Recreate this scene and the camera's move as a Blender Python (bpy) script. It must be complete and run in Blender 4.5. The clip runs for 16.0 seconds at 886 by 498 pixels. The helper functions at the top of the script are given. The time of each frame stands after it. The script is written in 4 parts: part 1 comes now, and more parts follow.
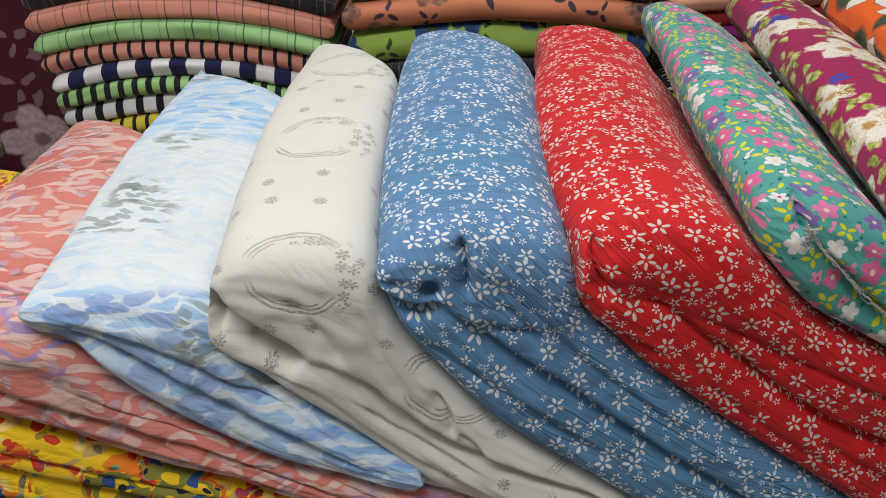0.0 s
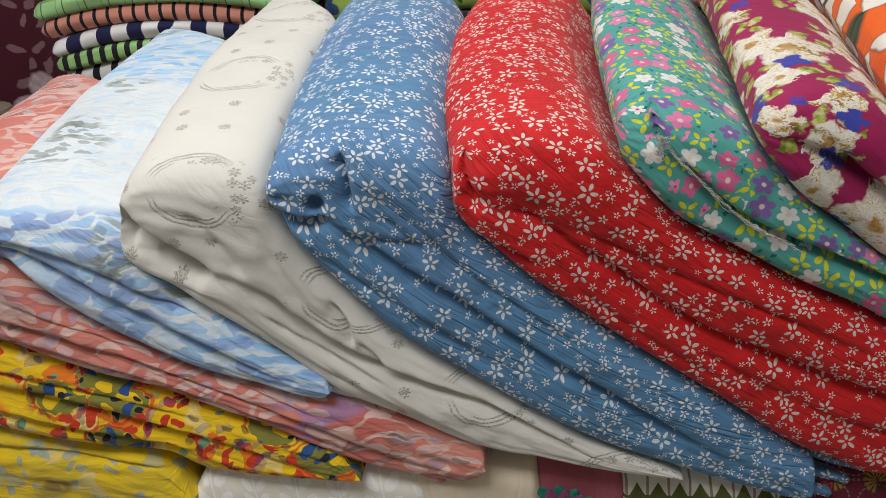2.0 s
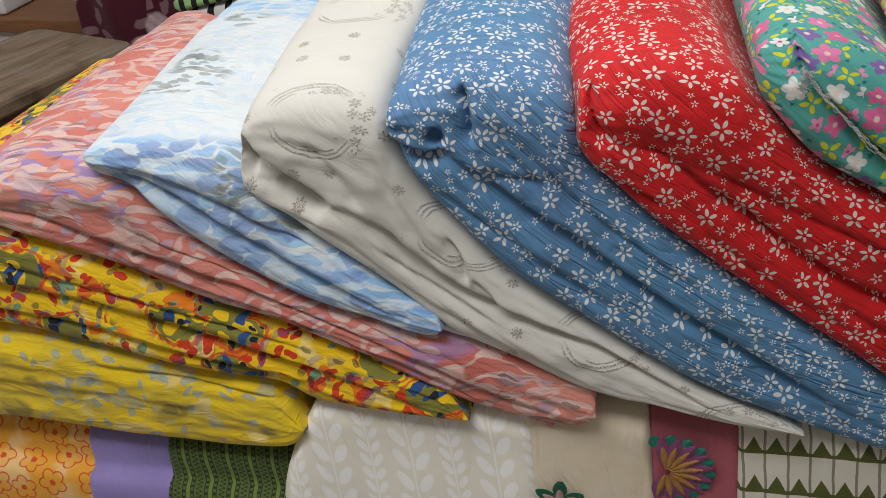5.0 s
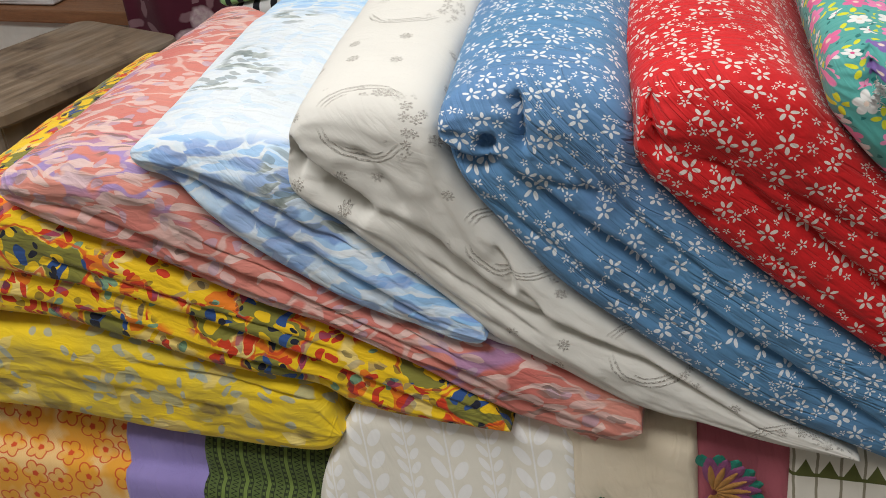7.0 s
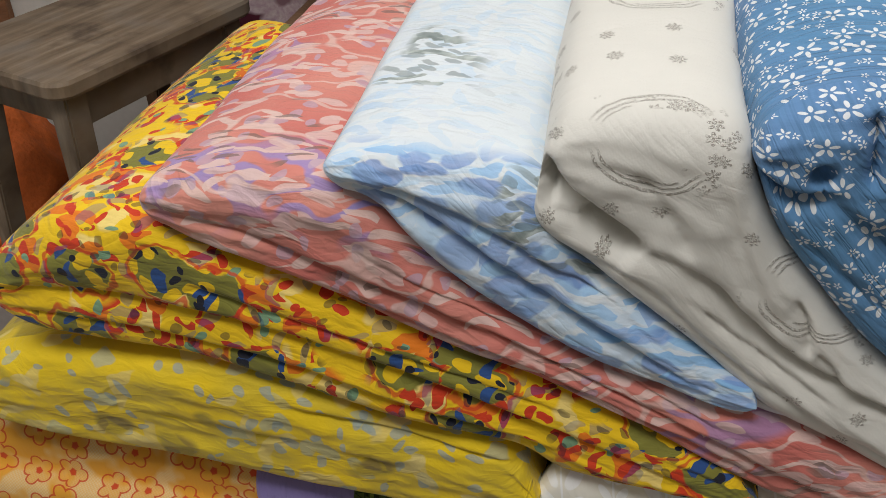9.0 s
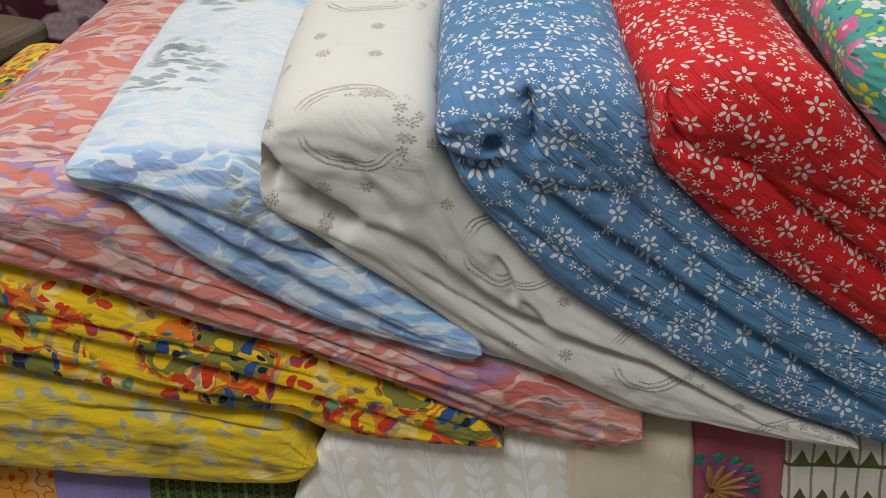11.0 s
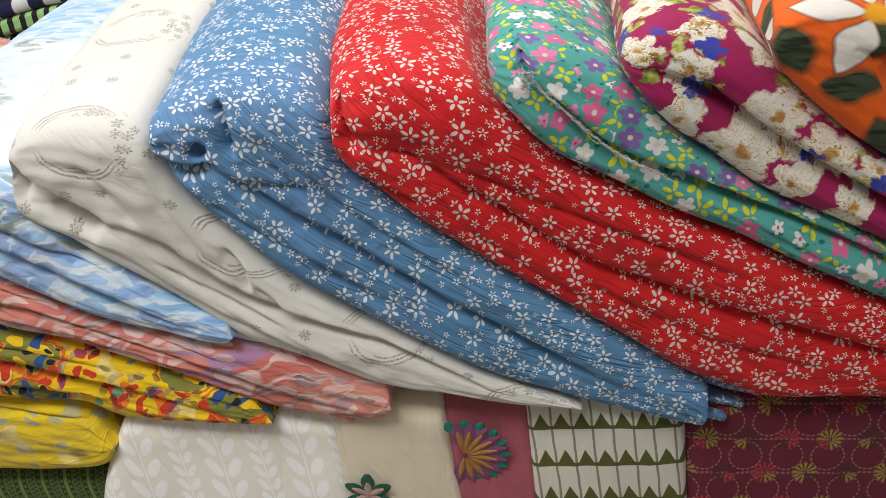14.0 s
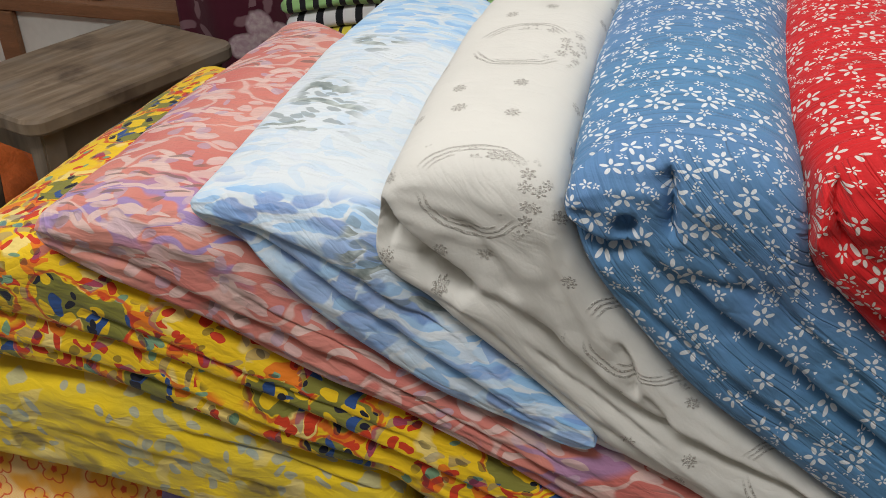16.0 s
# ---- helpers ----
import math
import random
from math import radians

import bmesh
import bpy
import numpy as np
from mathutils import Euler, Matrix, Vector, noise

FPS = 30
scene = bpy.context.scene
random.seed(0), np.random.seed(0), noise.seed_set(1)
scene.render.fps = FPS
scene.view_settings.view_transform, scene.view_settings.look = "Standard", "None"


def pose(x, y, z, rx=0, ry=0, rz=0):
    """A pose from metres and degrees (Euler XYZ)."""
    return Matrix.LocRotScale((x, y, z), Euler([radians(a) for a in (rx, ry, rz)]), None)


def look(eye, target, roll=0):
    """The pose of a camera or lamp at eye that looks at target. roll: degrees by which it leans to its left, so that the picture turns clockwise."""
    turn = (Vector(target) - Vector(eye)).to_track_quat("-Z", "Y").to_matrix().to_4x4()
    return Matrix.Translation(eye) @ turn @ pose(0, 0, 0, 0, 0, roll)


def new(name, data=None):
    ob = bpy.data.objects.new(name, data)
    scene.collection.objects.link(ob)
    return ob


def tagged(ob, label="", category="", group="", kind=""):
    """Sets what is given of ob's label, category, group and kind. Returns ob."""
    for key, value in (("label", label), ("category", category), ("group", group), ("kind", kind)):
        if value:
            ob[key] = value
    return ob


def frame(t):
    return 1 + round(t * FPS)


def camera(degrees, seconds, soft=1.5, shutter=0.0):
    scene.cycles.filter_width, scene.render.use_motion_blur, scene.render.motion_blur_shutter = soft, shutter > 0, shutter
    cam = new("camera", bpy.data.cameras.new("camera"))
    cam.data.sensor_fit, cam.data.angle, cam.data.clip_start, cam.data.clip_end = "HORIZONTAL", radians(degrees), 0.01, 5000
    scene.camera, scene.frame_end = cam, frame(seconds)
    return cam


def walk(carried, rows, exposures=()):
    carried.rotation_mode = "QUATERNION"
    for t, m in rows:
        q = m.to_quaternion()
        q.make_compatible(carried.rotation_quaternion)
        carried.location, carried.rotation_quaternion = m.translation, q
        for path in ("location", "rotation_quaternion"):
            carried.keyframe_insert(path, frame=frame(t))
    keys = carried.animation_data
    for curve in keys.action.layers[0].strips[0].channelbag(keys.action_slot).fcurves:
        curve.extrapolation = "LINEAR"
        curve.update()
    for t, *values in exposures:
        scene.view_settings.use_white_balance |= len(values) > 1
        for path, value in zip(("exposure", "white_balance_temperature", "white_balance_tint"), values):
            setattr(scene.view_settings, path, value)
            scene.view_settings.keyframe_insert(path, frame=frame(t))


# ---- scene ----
cam = camera(52.7, 16.0, soft=0.9)
PATH = [
    (0, (0.015, 0.004, 1.447), (-0.001, 1.768, 0.505), 1.2),
    (0.5, (0.142, -0.041, 1.444), (0.025, 1.722, 0.508), -0.6),
    (1, (0.175, -0.056, 1.428), (0.034, 1.708, 0.496), -0.5),
    (1.5, (0.21, -0.086, 1.421), (0.056, 1.66, 0.457), -0.9),
    (2, (0.21, -0.077, 1.414), (0.048, 1.662, 0.439), -1.6),
    (2.5, (0.212, -0.073, 1.448), (0.037, 1.664, 0.471), -2.6),
    (3, (0.21, -0.063, 1.454), (0.026, 1.674, 0.48), -2.9),
    (3.5, (0.189, -0.027, 1.419), (-0.004, 1.708, 0.442), -1.7),
    (4, (0.185, -0.045, 1.397), (-0.036, 1.652, 0.362), -1.2),
    (4.5, (0.187, -0.061, 1.397), (-0.121, 1.603, 0.332), -2.6),
    (4.7, (0.183, -0.069, 1.392), (-0.151, 1.595, 0.333), -3.0),
    (6.8, (0.176, -0.081, 1.383), (-0.26, 1.565, 0.334), -3.4),
    (7, (0.158, -0.053, 1.387), (-0.273, 1.59, 0.33), -3.0),
    (7.5, (0.081, 0.017, 1.357), (-0.343, 1.642, 0.271), -1.9),
    (8, (-0.057, 0.072, 1.345), (-0.486, 1.687, 0.246), -1.4),
    (8.2, (-0.119, 0.102, 1.349), (-0.543, 1.707, 0.234), -1.2),
    (10.3, (-0.175, 0.079, 1.356), (-0.348, 1.707, 0.207), 0.2),
    (10.5, (-0.141, 0.056, 1.363), (-0.279, 1.694, 0.225), 0.2),
    (11, (-0.004, 0.019, 1.377), (-0.108, 1.677, 0.264), -0.1),
    (11.5, (0.17, -0.056, 1.403), (0.064, 1.603, 0.291), -0.8),
    (12, (0.285, -0.108, 1.401), (0.171, 1.544, 0.281), -0.7),
    (12.5, (0.339, -0.141, 1.407), (0.209, 1.53, 0.316), -1.1),
    (13, (0.338, -0.144, 1.402), (0.202, 1.545, 0.34), -1.9),
    (13.5, (0.33, -0.128, 1.404), (0.178, 1.563, 0.347), -2.9),
    (14, (0.334, -0.099, 1.4), (0.181, 1.597, 0.35), -3.6),
    (14.5, (0.312, -0.039, 1.414), (0.099, 1.659, 0.38), -4.0),
    (14.8, (0.196, 0.079, 1.431), (-0.18, 1.724, 0.357), -6.0),
    (15, (0.079, 0.094, 1.422), (-0.326, 1.764, 0.398), -4.9),
    (15.5, (0.027, 0.101, 1.343), (-0.454, 1.747, 0.313), -2.0),
    (16, (0.033, 0.1, 1.376), (-0.45, 1.728, 0.319), -0.6),
]
walk(cam, [(t, look(eye, target, roll)) for t, eye, target, roll in PATH],
     [(0.0, -0.15), (1.0, -0.1), (3.0, -0.05), (4.5, -0.05), (7.0, 0.08), (8.2, -0.05), (10.3, -0.26), (11.5, -0.25), (12.3, 0.30), (14.0, 0.31), (14.6, 0.15), (15.3, -0.2), (16.0, -0.16)])


# ---- light ----
world = bpy.data.worlds.new("world")
scene.world = world
world.use_nodes = True
world.node_tree.nodes["Background"].inputs[0].default_value = (0.9, 0.95, 1.0, 1)
world.node_tree.nodes["Background"].inputs[1].default_value = 0.01
scene.view_settings.exposure = 0.0


def ceiling_lamp(x, y, z, sx, sy, watts, colour):
    data = bpy.data.lights.new("tube_light", "AREA")
    data.shape, data.size, data.size_y, data.energy, data.color = "RECTANGLE", sx, sy, watts, colour
    lamp = new("tube_light", data)
    lamp.matrix_world = pose(x, y, z)
    return tagged(lamp, kind="structure")


ceiling_lamp(-0.85, 0.0, 2.88, 1.8, 0.6, 43, (1.0, 0.985, 0.965))
ceiling_lamp(1.4, 0.0, 2.88, 2.2, 0.9, 8, (1.0, 0.985, 0.965))
ceiling_lamp(-0.1, 1.5, 2.88, 2.2, 0.9, 25, (1.0, 0.985, 0.965))


# ---- node expressions ----
class S:
    """A socket with arithmetic."""
    def __init__(self, g, sock):
        self.g, self.s = g, sock

    def op(self, kind, *others, clamp=False):
        n = self.g.nodes.new("ShaderNodeMath")
        n.operation, n.use_clamp = kind, clamp
        for i, o in enumerate((self, *others)):
            if isinstance(o, S):
                self.g.links.new(o.s, n.inputs[i])
            else:
                n.inputs[i].default_value = o
        return S(self.g, n.outputs[0])

    def __add__(self, o): return self.op("ADD", o)
    def __radd__(self, o): return self.op("ADD", o)
    def __sub__(self, o): return self.op("SUBTRACT", o)
    def __rsub__(self, o): return (self * -1.0) + o
    def __mul__(self, o): return self.op("MULTIPLY", o)
    def __rmul__(self, o): return self.op("MULTIPLY", o)
    def __truediv__(self, o): return self.op("DIVIDE", o)
    def abs(self): return self.op("ABSOLUTE")
    def fract(self): return self.op("FRACT")
    def floor(self): return self.op("FLOOR")
    def sin(self): return self.op("SINE")
    def pow(self, o): return self.op("POWER", o)
    def max(self, o): return self.op("MAXIMUM", o)
    def min(self, o): return self.op("MINIMUM", o)
    def clamp(self): return self.op("ADD", 0.0, clamp=True)
    def above(self, level, soft=0.02): return ((self - level) / soft + 0.5).clamp()
    def below(self, level, soft=0.02): return ((level - self) / soft + 0.5).clamp()


class G:
    """A material in the making: the pattern's coordinates in metres, noise, cells, mixing."""
    def __init__(self, name):
        self.mat = bpy.data.materials.new(name)
        self.mat.use_nodes = True
        self.nodes, self.links = self.mat.node_tree.nodes, self.mat.node_tree.links
        self.bsdf = self.nodes["Principled BSDF"]
        tc = self.nodes.new("ShaderNodeTexCoord")
        self.uv, self.ob = tc.outputs["UV"], tc.outputs["Object"]
        sep = self.nodes.new("ShaderNodeSeparateXYZ")
        self.links.new(self.uv, sep.inputs[0])
        self.u, self.v = S(self, sep.outputs[0]), S(self, sep.outputs[1])
        um, sep2 = self.nodes.new("ShaderNodeUVMap"), self.nodes.new("ShaderNodeSeparateXYZ")
        um.uv_map = "FoldUV"
        self.links.new(um.outputs[0], sep2.inputs[0])
        self.fu, self.fv = S(self, sep2.outputs[0]), S(self, sep2.outputs[1])

    def vec(self, x, y, z=0.0):
        n = self.nodes.new("ShaderNodeCombineXYZ")
        for i, o in enumerate((x, y, z)):
            if isinstance(o, S):
                self.links.new(o.s, n.inputs[i])
            else:
                n.inputs[i].default_value = o
        return n.outputs[0]

    def noise(self, x, y, seed=0.0, detail=2.0, rough=0.5, distort=0.0):
        n = self.nodes.new("ShaderNodeTexNoise")
        n.inputs["Scale"].default_value, n.inputs["Detail"].default_value = 1.0, detail
        n.inputs["Roughness"].default_value, n.inputs["Distortion"].default_value = rough, distort
        self.links.new(self.vec(x, y, seed), n.inputs["Vector"])
        return S(self, n.outputs["Fac"])

    def cells(self, x, y, rand=1.0):
        """The offset from the cell's centre, and three random numbers of the cell."""
        n = self.nodes.new("ShaderNodeTexVoronoi")
        n.voronoi_dimensions = "2D"
        n.inputs["Scale"].default_value, n.inputs["Randomness"].default_value = 1.0, rand
        self.links.new(self.vec(x, y), n.inputs["Vector"])
        p, c = self.nodes.new("ShaderNodeSeparateXYZ"), self.nodes.new("ShaderNodeSeparateColor")
        self.links.new(n.outputs["Position"], p.inputs[0])
        self.links.new(n.outputs["Color"], c.inputs[0])
        return x - S(self, p.outputs[0]), y - S(self, p.outputs[1]), [S(self, c.outputs[i]) for i in range(3)]

    def rgb(self, c):
        n = self.nodes.new("ShaderNodeRGB")
        n.outputs[0].default_value = (*c, 1)
        return n.outputs[0]

    def mix(self, a, b, fac):
        """Colour a with b laid over it by fac."""
        n = self.nodes.new("ShaderNodeMix")
        n.data_type = "RGBA"
        for sock, c in ((n.inputs[6], a), (n.inputs[7], b)):
            if isinstance(c, tuple):
                sock.default_value = (*c, 1)
            else:
                self.links.new(c, sock)
        if isinstance(fac, S):
            self.links.new(fac.s, n.inputs[0])
        else:
            n.inputs[0].default_value = fac
        return n.outputs[2]

    def ramp(self, fac, stops, step=False):
        n = self.nodes.new("ShaderNodeValToRGB")
        n.color_ramp.interpolation = "CONSTANT" if step else "LINEAR"
        e = n.color_ramp.elements
        while len(e) < len(stops):
            e.new(0.5)
        for el, (p, c) in zip(e, stops):
            el.position, el.color = p, (*c, 1)
        self.links.new(fac.s, n.inputs[0])
        return n.outputs[0]

    def cloth(self, colour, rough=0.8, sheen=0.15, weave=0.25, relief=None, crumple=0.5, across=1.0, along=1.0):
        """Finish as woven cloth: thread grain, soft crumples, an extra relief in metres."""
        fade = self.noise(self.u * 9.0, self.v * 9.0, 3.3, 3.0)
        hsv = self.nodes.new("ShaderNodeHueSaturation")
        self.links.new((0.9 + 0.2 * fade).s, hsv.inputs["Value"])
        self.links.new(colour if not isinstance(colour, tuple) else self.rgb(colour), hsv.inputs["Color"])
        self.links.new(hsv.outputs[0], self.bsdf.inputs["Base Color"])
        self.bsdf.inputs["Roughness"].default_value = rough
        self.bsdf.inputs["Specular IOR Level"].default_value = 0.25
        self.bsdf.inputs["Sheen Weight"].default_value = sheen
        thread = (self.u * 5200.0).sin() * 0.5 + (self.v * 5200.0).sin() * 0.5
        h = thread * (0.00006 * weave)
        h = h + self.noise(self.u * (38.0 * along), self.v * (38.0 * across), 1.7, 4.0, 0.55, 0.6) * (0.0035 * crumple)
        h = h + self.noise(self.u * 700.0, self.v * 700.0, 5.0, 1.0) * (0.0003 * weave)
        wander = self.noise(self.fu * 9.0, self.fv * 12.0, 8.0, 2.0) * 0.06
        for k, (a, c, d) in enumerate(((9.0, 30.0, 0.0030), (22.0, 70.0, 0.0013))):
            n = self.noise(self.fu * a, (self.fv + wander) * c, 20.0 + k, 2.0)
            h = h - (n - 0.5).abs().below(0.0, 0.16) * (d * crumple)
        if relief is not None:
            h = h + relief
        b = self.nodes.new("ShaderNodeBump")
        b.inputs["Distance"].default_value, b.inputs["Strength"].default_value = 1.0, 0.6
        self.links.new(h.s, b.inputs["Height"])
        self.links.new(b.outputs[0], self.bsdf.inputs["Normal"])
        return self.mat


def plain(name, c, rough=0.6, metal=0.0, grain=8.0, vary=0.25, stretch=(1, 1, 1), bump=0.002):
    """A worn plain surface: colour varied at two scales in the object's own coordinates."""
    g = G(name)
    mp = g.nodes.new("ShaderNodeMapping")
    mp.inputs["Scale"].default_value = stretch
    g.links.new(g.ob, mp.inputs[0])
    facs = []
    for k, d in ((grain, 4.0), (grain * 9, 3.0)):
        n = g.nodes.new("ShaderNodeTexNoise")
        n.inputs["Scale"].default_value, n.inputs["Detail"].default_value = k, d
        g.links.new(mp.outputs[0], n.inputs["Vector"])
        facs.append(S(g, n.outputs["Fac"]))
    f = facs[0] * 0.6 + facs[1] * 0.4
    dark, light = tuple(x * (1 - vary) for x in c), tuple(min(1, x * (1 + vary)) for x in c)
    g.links.new(g.ramp(f, [(0.3, dark), (0.7, light)]), g.bsdf.inputs["Base Color"])
    g.bsdf.inputs["Roughness"].default_value, g.bsdf.inputs["Metallic"].default_value = rough, metal
    b = g.nodes.new("ShaderNodeBump")
    b.inputs["Distance"].default_value = bump
    g.links.new(f.s, b.inputs["Height"])
    g.links.new(b.outputs[0], g.bsdf.inputs["Normal"])
    return g.mat


# ---- cloth patterns ----
M = {}


def blossom(g, cell, radius, n, rand=0.9, seed=0.0, share=1.0, length=0.40, width=0.20, off=0.58, vary=0.45, u=None, v=None, soft=0.12, pointed=False):
    """Strewn flower heads of n separate oval or pointed petals: petal mask, heart mask, a random number, the room left free. radius in cells."""
    x, y = (g.u if u is None else u) / cell + seed, (g.v if v is None else v) / cell + seed * 1.7
    dx, dy, rnd = g.cells(x, y, rand)
    r = (dx * dx + dy * dy).op("SQRT")
    sector = 6.28318 / n
    th = dy.op("ARCTAN2", dx) + rnd[0] * 6.283 + 12.566
    a = ((th / sector).fract() - 0.5) * sector
    size = rnd[1] * (radius * vary) + radius * (1.0 - vary)
    al, la = r * a.op("COSINE") / size, r * a.sin() / size
    e = ((al - off) / length).pow(2.0) + ((la.abs() / width) if pointed else (la.abs() / width).pow(2.0))
    keep = rnd[2].below(share, 0.001)
    return e.below(1.0, soft * 4) * keep, (r / size).below(0.2, 0.1) * keep, rnd[0], 1.0 - (r / size).below(1.12, 0.05) * keep


def ellipse(x, y, cx, cy, rx, ry, deg, soft=0.25):
    c, s = math.cos(radians(deg)), math.sin(radians(deg))
    p, q = ((x - cx) * c + (y - cy) * s) / rx, ((y - cy) * c - (x - cx) * s) / ry
    return (p * p + q * q).below(1.0, soft)


def dab(g, cell, rx, ry, deg=0.0, spread=60.0, seed=0.0, share=1.0, u=None, v=None, rand=1.0, arc=0.0, soft=0.3):
    """Strewn single brush dabs, ovals of rx by ry cells turned about deg and bowed by arc: mask, a random number."""
    x, y = (g.u if u is None else u) / cell + seed, (g.v if v is None else v) / cell + seed * 1.7
    dx, dy, rnd = g.cells(x, y, rand)
    a = (rnd[0] - 0.5) * radians(spread) + radians(deg)
    c, n = a.op("COSINE"), a.sin()
    size = rnd[1] * 0.45 + 0.6
    p, q = (dx * c + dy * n) / (size * rx), (dy * c - dx * n) / (size * ry)
    if arc:
        q = q + p * p * arc - arc * 0.4
    return (p * p + q * q).below(1.0, soft) * rnd[2].below(share, 0.001), rnd[0]


def ditsy(name, base, tint, crinkle, white):
    """Crinkled cotton with small white five-petalled flowers."""
    g = G(name)
    wash = g.noise(g.u * 5.0, g.v * 3.0, 2.0, 3.0)
    col = g.mix(base, tint, wash.above(0.56, 0.3) * 0.7)
    # shade of the fine crinkles, put into the colour as darker lines
    crinkle_shade = g.noise(g.fu * 14.0, g.fv * 190.0, 9.0, 3.0)
    col = g.mix(col, tuple(c * 0.66 for c in base), crinkle_shade.above(0.56, 0.25) * 0.4)
    wx = (g.noise(g.u * 60.0, g.v * 60.0, 31.0, 1.0) - 0.5) * 0.004
    uu, vv = g.u + wx, g.v - wx
    room = None
    for cell, rad, seed, share in ((0.0315, 0.375, 0.3, 0.88), (0.0205, 0.33, 5.1, 0.6), (0.0155, 0.30, 8.2, 0.55)):
        m, h, _, free = blossom(g, cell, rad, 5, 0.8, seed, share, 0.38, 0.18, 0.60, vary=0.25, u=uu, v=vv, soft=0.08)
        col = g.mix(col, white, m if room is None else m * room)
        room = free if room is None else room * free
    crease = (g.noise(g.fu * 4.0, g.fv * 62.0, 6.0, 2.0, 0.5, 0.3) - 0.5).abs().below(0.0, 0.055) * g.noise(g.fu * 8.0, g.fv * 8.0, 16.0, 1.0).above(0.44, 0.15)
    rel = g.noise(g.fu * 9.0, g.fv * 110.0, 4.0, 2.0, 0.5, 0.6) * (0.0022 * crinkle) - crease * (0.0062 * crinkle)
    return g.cloth(col, 0.72, 0.1, 0.4, rel, 0.8)


M["blue"] = ditsy("blue_cotton", (0.103, 0.257, 0.455), (0.130, 0.222, 0.45), 1.2, (0.72, 0.75, 0.78))
M["red"] = ditsy("red_cotton", (0.60, 0.011, 0.014), (0.64, 0.018, 0.022), 0.9, (0.70, 0.60, 0.55))


def teal_cotton():
    g = G("teal_cotton")
    col = g.mix((0.075, 0.33, 0.30), (0.095, 0.37, 0.335), g.noise(g.u * 8.0, g.v * 8.0))
    m, h, r, room = blossom(g, 0.035, 0.44, 5, 0.6, 0.4, 0.85, 0.42, 0.34, 0.56, vary=0.3)
    tone = g.ramp(r, [(0.0, (0.72, 0.20, 0.40)), (0.3, (0.72, 0.72, 0.70)), (0.58, (0.66, 0.13, 0.30)), (0.80, (0.20, 0.12, 0.36))], True)
    m2, _, _, room2 = blossom(g, 0.030, 0.48, 4, 0.7, 6.2, 0.85, 0.42, 0.22, vary=0.25)
    m3, h3, r3, room3 = blossom(g, 0.027, 0.36, 5, 0.7, 9.4, 0.7, 0.42, 0.3, vary=0.3)
    m4, _, _, _ = blossom(g, 0.024, 0.5, 3, 0.8, 2.2, 0.8, 0.42, 0.24, pointed=True)
    col = g.mix(col, (0.015, 0.16, 0.15), m4 * room * room2)
    col = g.mix(col, g.ramp(r3, [(0.0, (0.74, 0.26, 0.44)), (0.5, (0.70, 0.70, 0.68))], True), m3 * room * room2)
    col = g.mix(col, (0.60, 0.05, 0.2), h3 * room * room2)
    col = g.mix(col, (0.60, 0.62, 0.03), m2 * room)
    col = g.mix(g.mix(col, tone, m), (0.75, 0.60, 0.50), h)
    return g.cloth(col, 0.8, 0.1, 0.5, None, 0.5)


M["teal"] = teal_cotton()


def magenta_cotton():
    g = G("magenta_cotton")
    col = g.mix((0.29, 0.008, 0.072), (0.35, 0.012, 0.10), g.noise(g.u * 8.0, g.v * 8.0))
    wx, wy = g.noise(g.u * 38.0, g.v * 38.0, 1.0, 4.0, 0.65) - 0.5, g.noise(g.u * 38.0, g.v * 38.0, 7.0, 4.0, 0.65) - 0.5
    u, v = g.u + wx * 0.034, g.v + wy * 0.034
    for seed, cell, share in ((4.0, 0.06, 0.8), (2.6, 0.045, 0.5)):
        m, _, r, _ = blossom(g, cell, 0.58, 3, 0.9, seed, share, 0.42, 0.26, vary=0.3, u=u, v=v, pointed=True)
        tone = g.ramp(g.noise(g.u * 90.0, g.v * 90.0), [(0.35, (0.12, 0.20, 0.02)), (0.5, (0.36, 0.40, 0.06)), (0.65, (0.62, 0.55, 0.30))])
        col = g.mix(col, tone, m)
    strokes = g.noise(g.u * 34.0 + wx * 9.0, g.v * 60.0 + wy * 9.0, 3.0, 5.0, 0.62, 0.8)
    petal = g.ramp(strokes, [(0.34, (0.24, 0.12, 0.02)), (0.40, (0.52, 0.33, 0.07)), (0.445, (0.70, 0.60, 0.40)), (0.48, (0.77, 0.75, 0.70)), (0.545, (0.79, 0.78, 0.74)), (0.56, (0.46, 0.36, 0.22)), (0.575, (0.78, 0.77, 0.73)), (0.66, (0.60, 0.42, 0.14))])
    for seed, cell, share in ((1.0, 0.090, 0.66), (8.0, 0.055, 0.25)):
        m, h, r, _ = blossom(g, cell, 0.56, 5, 0.8, seed, share, 0.5, 0.36, 0.5, vary=0.25, u=u, v=v)
        col = g.mix(col, petal, m)
        col = g.mix(col, (0.42, 0.20, 0.02), h * strokes.above(0.42, 0.2))
    m, _, _, _ = blossom(g, 0.055, 0.34, 4, 0.9, 7.7, 0.3, 0.5, 0.4, 0.5, u=u, v=v)
    col = g.mix(col, (0.04, 0.055, 0.36), m * strokes.above(0.38, 0.1))
    return g.cloth(col, 0.7, 0.1, 0.4, None, 0.4)


M["magenta"] = magenta_cotton()


